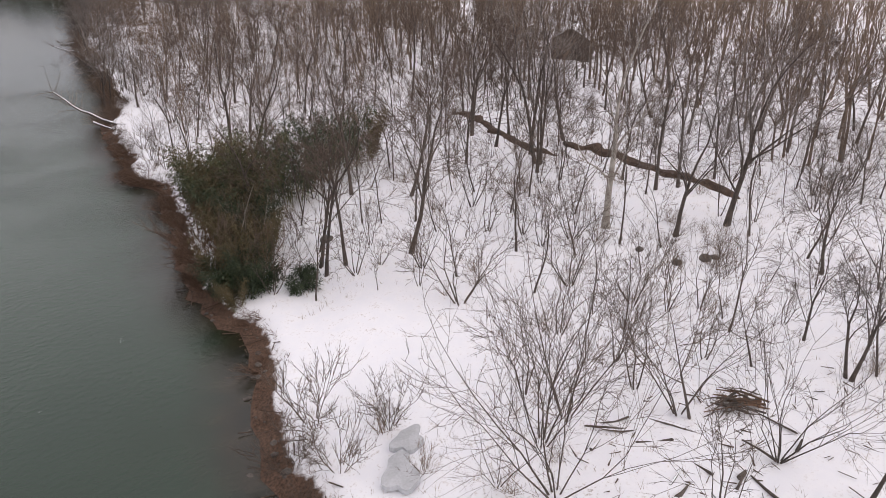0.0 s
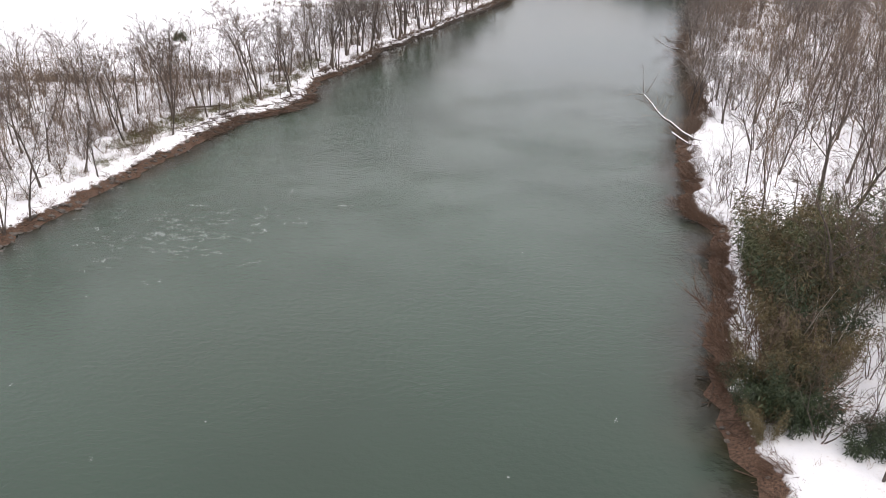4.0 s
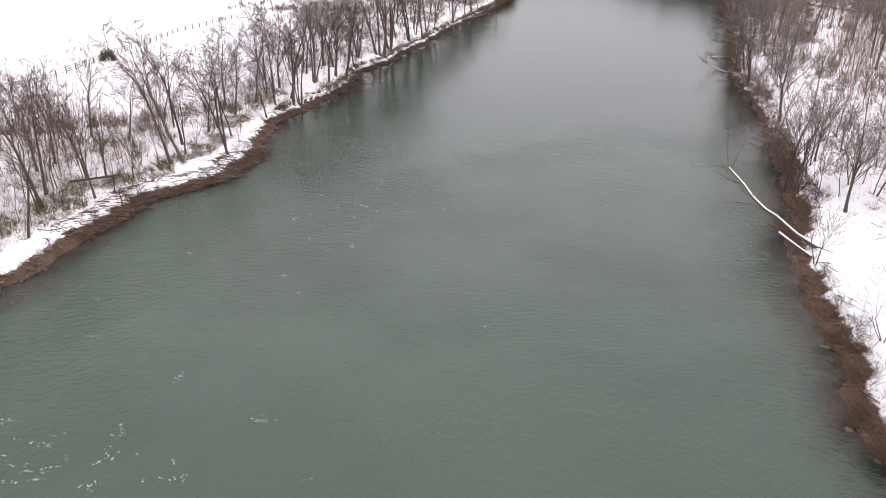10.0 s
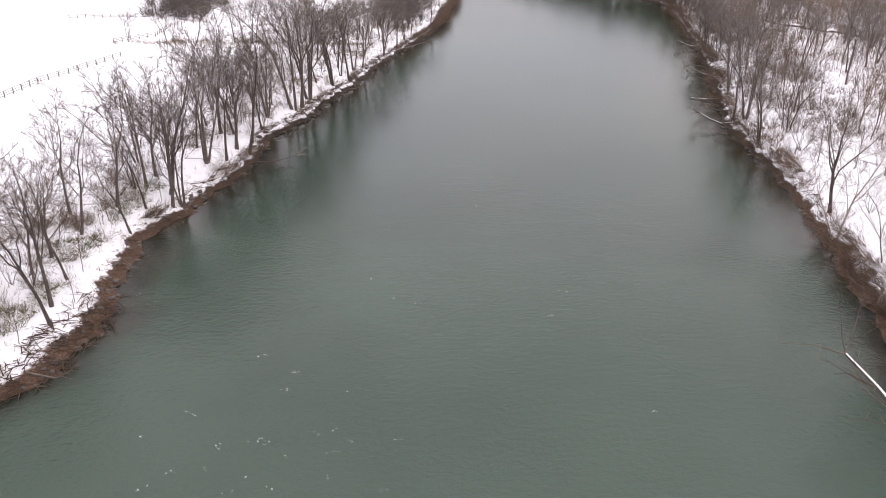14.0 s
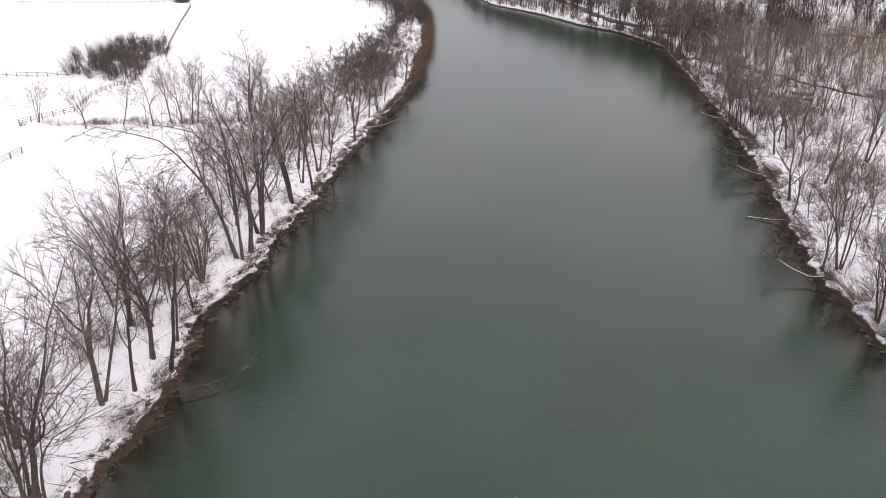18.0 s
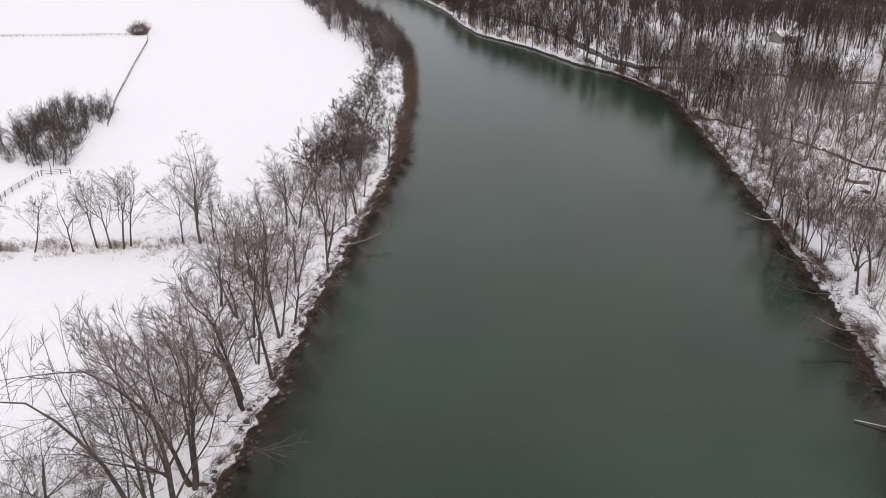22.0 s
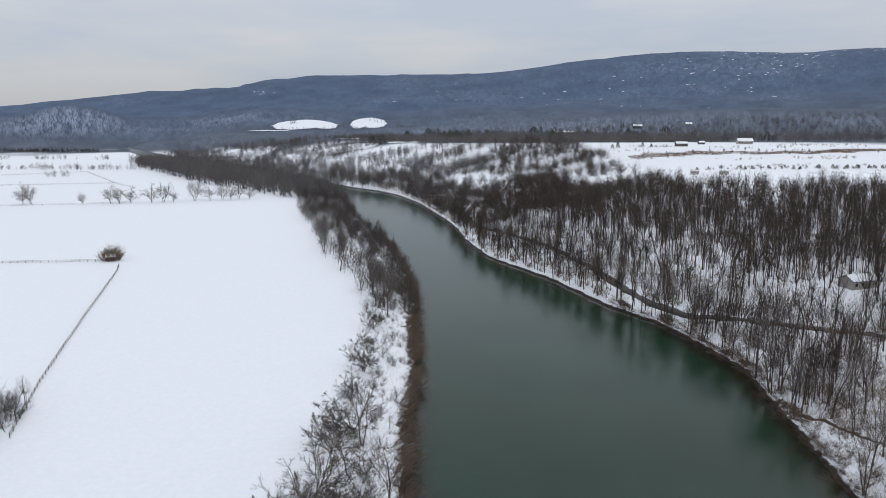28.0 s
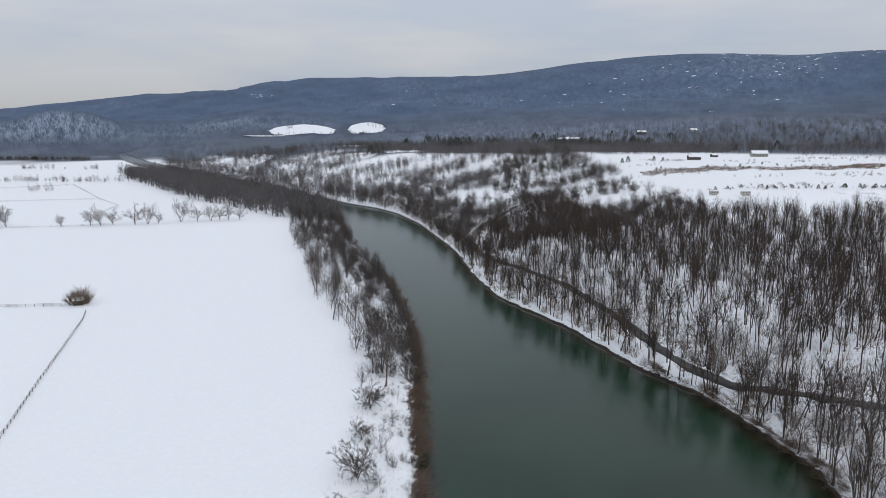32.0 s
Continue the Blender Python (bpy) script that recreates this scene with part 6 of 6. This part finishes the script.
def bamboo_maker(seed, leaf, height, label, canes=34):
    def make():
        segs, blades = bamboo(seed, canes, height)
        root = new("bamboo_clump")
        stalks = new("cane_bundle", mesh_of("cane_bundle", [tubes(*segs, 4)], CANE))
        crown = new("foliage", mesh_of("foliage", [blades], leaf, False))
        stalks.parent = crown.parent = root
        tagged(stalks, "thin green-brown canes", kind="stuff")
        tagged(crown, "drooping green leaves", kind="stuff")
        return tagged(root, label, "bamboo")
    return make


grove = Planter("bamboo clumps", [(8, bamboo_maker(1, LEAF, 8.0, "tall clump of green bamboo bowing over the bank")), (8, bamboo_maker(2, DARK_LEAF, 8.0, "tall clump of dark green bamboo bowing over the bank")),
                                  (8, bamboo_maker(3, DEAD_LEAF, 8.0, "clump of brown withered bamboo on the bank"))])
low = Planter("low evergreens", [(2.2, bamboo_maker(4, DARK_LEAF, 2.2, "low dark green evergreen shrub in the snow", 16))])
rb = np.random.RandomState(17)
for x, y, h in [(24.4, 20.5, 4.0), (24.5, 24, 6.5), (26.2, 27.5, 7.5), (26.5, 31.5, 8), (28, 35, 8.5), (29.5, 39, 8), (31.5, 32.5, 9), (33.5, 36.5, 9), (36.5, 34, 8.5), (39.5, 36.5, 8.5), (43, 38, 8), (46.5, 39.5, 8), (50, 41, 7.5), (30.5, 43.5, 7), (36, 40.5, 8), (25.4, 22, 6), (26.6, 24.6, 6.5), (28.2, 28.6, 8), (29.4, 31, 8.6), (26.6, 37.5, 5.5)]:
    grove.put(rb.randint(0, 3), x + 1.5 * (x < 28), y, h * 0.92, rb.uniform(0, 360))
for k, (x, y, h) in enumerate([(22.8, 16.9, 3.0), (22.6, 19.2, 3.8), (23.2, 22.0, 4.6), (24.4, 18.5, 4.0), (24.9, 20.6, 4.8)]):
    grove.put(1 if k % 2 else 2, x, y, h, 40 * k, (0, -8))
for x, y, h in [(25.2, 18.2, 2.3), (27.9, 16.4, 1.5), (29.6, 17.6, 1.1), (24.0, 19.6, 2.4)]:
    low.put(0, x, y, h, rb.uniform(0, 360))


for x, y, h in [(23.6, 22.2, 5.5), (24.2, 26.5, 6), (25.3, 30, 6.5), (26.0, 20.6, 5), (27.2, 33.8, 7)]:
    bush.put(0, x, y, h, rb.uniform(0, 360))
for x, y, h in [(25.8, 23.4, 7), (27.0, 21.4, 6)]:
    pale.put(1, x, y, h, rb.uniform(0, 360), (rb.uniform(-8, 8), -12))


def conifer_maker(seed):
    def make():
        r = np.random.RandomState(seed)
        pts, ways = [], []
        for _ in range(900):
            f = r.uniform(0.05, 1) ** 0.8
            a, rad = r.uniform(0, 6.283), (1 - f ** 1.6) * 1.7 * math.sqrt(r.uniform(0.1, 1)) + 0.1
            pts.append((rad * math.cos(a), rad * math.sin(a), 0.3 + f * 4.5))
            u = np.array([math.cos(a), math.sin(a), r.uniform(-0.2, 0.6)]) + r.normal(0, 0.25, 3)
            ways.append(u / np.linalg.norm(u))
        root = new("conifer")
        stem = new("trunk", mesh_of("trunk", [tubes([(0, 0, -0.3)], [(0, 0, 4.7)], [0.12], [0.02], 6)], BARK))
        crown = new("crown", mesh_of("crown", [leaves(np.array(pts), np.array(ways), r.uniform(0.3, 0.55, 900), r.uniform(0.06, 0.12, 900))], DARK_LEAF, False))
        stem.parent = crown.parent = root
        tagged(crown, "dark green needles", kind="stuff")
        return tagged(root, "small dark green conifer in the snow", "tree")
    return make


def evergreen_bush(x, y, wide, high, label):
    """A rounded shrub: a short stem and leaves all over and inside its dome."""
    r = np.random.RandomState(7)
    d = r.normal(0, 1, (2600, 3))
    d[:, 2] = np.abs(d[:, 2])
    d /= np.linalg.norm(d, axis=1, keepdims=True)
    k = r.uniform(0.45, 1.0, (2600, 1)) * (1 + 0.16 * np.sin(5 * np.arctan2(d[:, 1:2], d[:, :1])))
    root = new("evergreen_bush")
    root.location = (x, y, ground_at(x, y))
    stem = new("stem", mesh_of("stem", [tubes([(0, 0, -0.2)], [(0, 0, high * 0.6)], [0.10], [0.04], 6)], BARK))
    crown = new("foliage", mesh_of("foliage", [leaves(d * k * (wide, wide, high), d, r.uniform(0.15, 0.32, 2600), r.uniform(0.03, 0.07, 2600))], DARK_LEAF, False))
    stem.parent = crown.parent = root
    tagged(crown, "dark green leaves", kind="stuff")
    tagged(root, label, "bush")


evergreen_bush(-78.4, 158.2, 1.7, 2.3, "round dark evergreen bush alone on the snowy field")
firs = Planter("conifers", [(5, conifer_maker(1)), (5, conifer_maker(2))])
for k in range(64):
    f = rb.uniform(0, 1) ** 0.8
    firs.put(k, 205 + 190 * f + rb.normal(0, 1.5), 708 - 28 * f + rb.normal(0, 2), rb.uniform(1.2, 3.6), rb.uniform(0, 360))
for k in range(34):
    x = rb.uniform(215, 430)
    firs.put(k, x, 796 + rb.normal(0, 12), rb.uniform(1.0, 3.2), rb.uniform(0, 360))
for x, y, h in [(208, 850, 5), (214, 852, 6), (240, 858, 5), (250, 862, 4)]:
    firs.put(0, x, y, h, rb.uniform(0, 360))
far_firs = spots_in(150, -60, 560, 1180, 1700, lambda x, y: (waves(x, y, 220, 41) > 0.45) & (x > 0.25 * (y - 1300)), 45)
rf = np.random.RandomState(3)
q, t = 1 - rf.uniform(0.05, 1, 150), rf.uniform(0, 6.283, 150)
blades, quads = leaves(np.stack([q * 1.3 * np.cos(t), q * 1.3 * np.sin(t), 0.3 + (1 - q) * 4.5], 1), np.stack([np.cos(t), np.sin(t), 0 * t + 0.2], 1), np.full(150, 0.8), np.full(150, 0.22))
fir_parts = [(blades * 3.2, quads)]
woods("far_conifers", "dark green conifers scattered through the far woods", DARK_LEAF, far_firs, np.random.RandomState(46).uniform(9, 15, len(far_firs)), [fir_parts], 47)


# ---------------------------------------------------------------- small growth and litter
def stalks(name, label, mat, count, box, keep, low_h, high_h, r0, lean, seed, each=3, category="weeds"):
    """Tufts of thin dead stems as one mesh."""
    r = np.random.RandomState(seed)
    xy = spots_in(count, *box, keep, seed)
    z = land(xy[:, 0], xy[:, 1])
    p0 = np.repeat(np.column_stack([xy, z - 0.03]), each, 0)
    p0[:, :2] += r.normal(0, 0.09, (len(p0), 2))
    d = np.column_stack([r.normal(0, lean, (len(p0), 2)), np.ones(len(p0))])
    d /= np.linalg.norm(d, axis=1, keepdims=True)
    p1 = p0 + d * r.uniform(low_h, high_h, (len(p0), 1))
    ob = new(name, mesh_of(name, [spikes(p0, p1, np.full(len(p0), r0))], mat, False))
    return tagged(ob, label, category, kind="stuff")


def patchy(x, y, size, seed, above):
    return waves(x, y, size, seed) > above


stalks("dead_weeds", "dead brown weed stalks standing in the snow", DRY, 4500, (18, 110, -35, 130), lambda x, y: (r_off(x, y) > 3) & patchy(x, y, 9, 51, -0.35) & ((((x - 27) / 7) ** 2 + ((y - 3) / 9) ** 2) > 0.8), 0.25, 0.9, 0.012, 0.35, 52)
stalks("bank_weeds", "dead brown weed stalks on the snowy bank", DRY, 8000, (-100, 5, 35, 430), lambda x, y: (l_off(x, y) > 2.5) & (field_left(x, y) < 0.45) & patchy(x, y, 9, 53, -0.35), 0.25, 0.9, 0.014, 0.35, 54)
stalks("woods_weeds", "dead brown undergrowth on the snowy flat", DRY, 5000, (45, 180, 130, 345), lambda x, y: (r_off(x, y) > 3) & patchy(x, y, 14, 55, -0.2), 0.3, 1.0, 0.018, 0.35, 56)
stalks("bank_grass", "matted reddish dead grass along the water", RED_TWIG, 5500, (12, 60, -20, 150), lambda x, y: (r_off(x, y) > 0.15) & (r_off(x, y) < 2.3), 0.2, 0.6, 0.014, 1.3, 57, 3, "grass")
stalks("shore_grass", "matted reddish dead grass along the water", RED_TWIG, 4000, (-60, -20, 35, 150), lambda x, y: (l_off(x, y) > 0.15) & (l_off(x, y) < 2.2), 0.2, 0.55, 0.014, 1.3, 58, 3, "grass")
stalks("overhanging_brush", "bare brown brush that hangs over the river", RED_TWIG, 2600, (12, 110, 20, 420), lambda x, y: (r_off(x, y) > 0.3) & (r_off(x, y) < 2.6) & patchy(x, y, 12, 59, 0.0), 0.8, 2.4, 0.016, 0.8, 60, 4, "brush")
stalks("dark_bank_grass", "matted dark dead grass and roots along the water", BARK, 7000, (40, 110, 150, 430), lambda x, y: (r_off(x, y) > 0.1) & (r_off(x, y) < 1.9), 0.3, 0.9, 0.022, 1.3, 91, 3, "grass")
stalks("dark_shore_grass", "matted dark dead grass and roots along the water", BARK, 7000, (-40, 8, 150, 470), lambda x, y: (l_off(x, y) > 0.1) & (l_off(x, y) < 1.9), 0.3, 0.9, 0.022, 1.3, 92, 3, "grass")
stalks("bramble_bank", "olive green bramble thicket on the snowy bank", BRAMBLE, 2600, (-56, -36, 62, 140), lambda x, y: (l_off(x, y) > 4) & (l_off(x, y) < 9.5) & patchy(x, y, 16, 61, -0.1), 0.4, 1.2, 0.016, 0.9, 62, 4, "bramble")
stalks("hedge_brush", "brown hedge brush beside the snowy field", DRY, 1100, (-80, -20, 240, 262), lambda x, y: (np.abs(y - 247.5 - 1.5 * waves(x, y, 30, 63)) < 2.2 + 3 * waves(x, y, 9, 64)), 0.3, 1.0, 0.014, 0.6, 64, 4, "brush")
stalks("scrub_band", "band of brown scrub across the upland field", RED_TWIG, 9000, (205, 470, 765, 820), lambda x, y: np.abs(y - 792 + 4 * np.sin(x / 25)) < 11 + 5 * waves(x, y, 60, 65), 0.6, 1.8, 0.05, 0.7, 66, 3, "scrub")
stalks("bend_scrub", "pale brown scrub on the point of the bend", DRY, 5000, (-10, 75, 600, 870), lambda x, y: (r_off(x, y) > 2) & (r_off(x, y) < 45) & patchy(x, y, 30, 67, -0.2), 0.5, 1.8, 0.04, 0.6, 68, 3, "scrub")


def driftwood(name, label, count, box, keep, seed, longest=2.2):
    r = np.random.RandomState(seed)
    xy = spots_in(count, *box, keep, seed)
    z = np.maximum(land(xy[:, 0], xy[:, 1]), 0) + r.uniform(0.02, 0.25, len(xy))
    a, L = r.uniform(0, 6.283, len(xy)), r.uniform(0.3, longest, len(xy))
    d = np.column_stack([np.cos(a) * L, np.sin(a) * L, r.normal(0, 0.12, len(xy)) * L]) / 2
    p = np.column_stack([xy, z])
    ob = new(name, mesh_of(name, [tubes(p - d, p + d, r.uniform(0.015, 0.06, len(xy)), r.uniform(0.008, 0.03, len(xy)), 4)], EARTH))
    tagged(ob, label, "driftwood", kind="stuff")


driftwood("driftwood", "tangled brown driftwood along the shore", 900, (-46, -24, 80, 112), lambda x, y: (l_off(x, y) > -0.8) & (l_off(x, y) < 3.2), 71)
driftwood("scattered_sticks", "dark sticks and chunks of wood half buried in the snow", 150, (28, 48, -27, -9), lambda x, y: (x > 28) & (waves(x, y, 6, 93) > -0.1), 94, 0.9)
driftwood("shore_sticks", "brown sticks washed up along the bank", 900, (-50, 6, 40, 420), lambda x, y: (l_off(x, y) > -0.3) & (l_off(x, y) < 2.4), 72)
driftwood("bank_sticks", "brown sticks washed up along the bank", 800, (12, 95, -20, 340), lambda x, y: (r_off(x, y) > -0.3) & (r_off(x, y) < 2.4), 73)


def stones(name, label, count, box, keep, low_s, high_s, seed):
    r = np.random.RandomState(seed)
    bm = bmesh.new()
    bmesh.ops.create_icosphere(bm, subdivisions=1, radius=1)
    v0 = np.array([v.co for v in bm.verts])
    f0 = np.array([[v.index for v in f.verts] for f in bm.faces])
    bm.free()
    xy = spots_in(count, *box, keep, seed)
    n = len(xy)
    s = r.uniform(low_s, high_s, (n, 1, 1)) * np.stack([r.uniform(0.8, 1.4, n), r.uniform(0.7, 1.2, n), r.uniform(0.4, 0.8, n)], 1)[:, None]
    v = v0[None] * s * (1 + r.uniform(-0.22, 0.22, (n, len(v0), 1))) + np.column_stack([xy, np.maximum(land(xy[:, 0], xy[:, 1]), -0.1)])[:, None]
    f = f0[None] + (np.arange(n) * len(v0))[:, None, None]
    ob = new(name, mesh_of(name, [(v.reshape(-1, 3), f.reshape(-1, 3))], STONE, False))
    tagged(ob, label, "stones", kind="stuff")


stones("shore_stones", "dark wet stones along the water's edge", 1100, (-46, 6, 36, 430), lambda x, y: (l_off(x, y) > -0.4) & (l_off(x, y) < 1.7), 0.1, 0.42, 75)
stones("bank_stones", "dark wet stones along the water's edge", 1000, (12, 95, -20, 420), lambda x, y: (r_off(x, y) > -0.4) & (r_off(x, y) < 1.3), 0.08, 0.32, 76)


# foam flecks on the riffle, in short broken strings
def foam(chains, seed):
    r = np.random.RandomState(seed)
    verts, faces = [], []
    for _ in range(chains):
        near = r.uniform() < 0.7
        x, y = (r.normal(-27, 5), r.normal(46, 4.5)) if near else (r.normal(-12, 4), r.normal(89, 8)) if r.uniform() < 0.5 else (r.uniform(-32, 15), r.uniform(5, 140))
        way = r.normal(0.9, 0.6)
        for _ in range(r.randint(4, 20) if near else r.randint(2, 6)):
            way += r.normal(0, 0.8)
            x, y = x + r.normal(0, 0.28), y + r.normal(0, 0.16)
            s = r.uniform(0.012, 0.05)
            for j in range(6):
                t = 6.283 * j / 6
                u, v = math.cos(t) * s * r.uniform(0.7, 2.0), math.sin(t) * s * r.uniform(0.4, 0.9)
                verts.append((x + u * math.cos(way) - v * math.sin(way), y + u * math.sin(way) + v * math.cos(way), 0.012 + 0.01 * r.uniform()))
            faces.append(np.arange(6) + 6 * len(faces))
    ob = new("foam_flecks", mesh_of("foam_flecks", [(np.array(verts), np.array(faces))], FOAM, False))
    tagged(ob, "white foam flecks on the riffle", "foam", kind="stuff")


foam(165, 81)
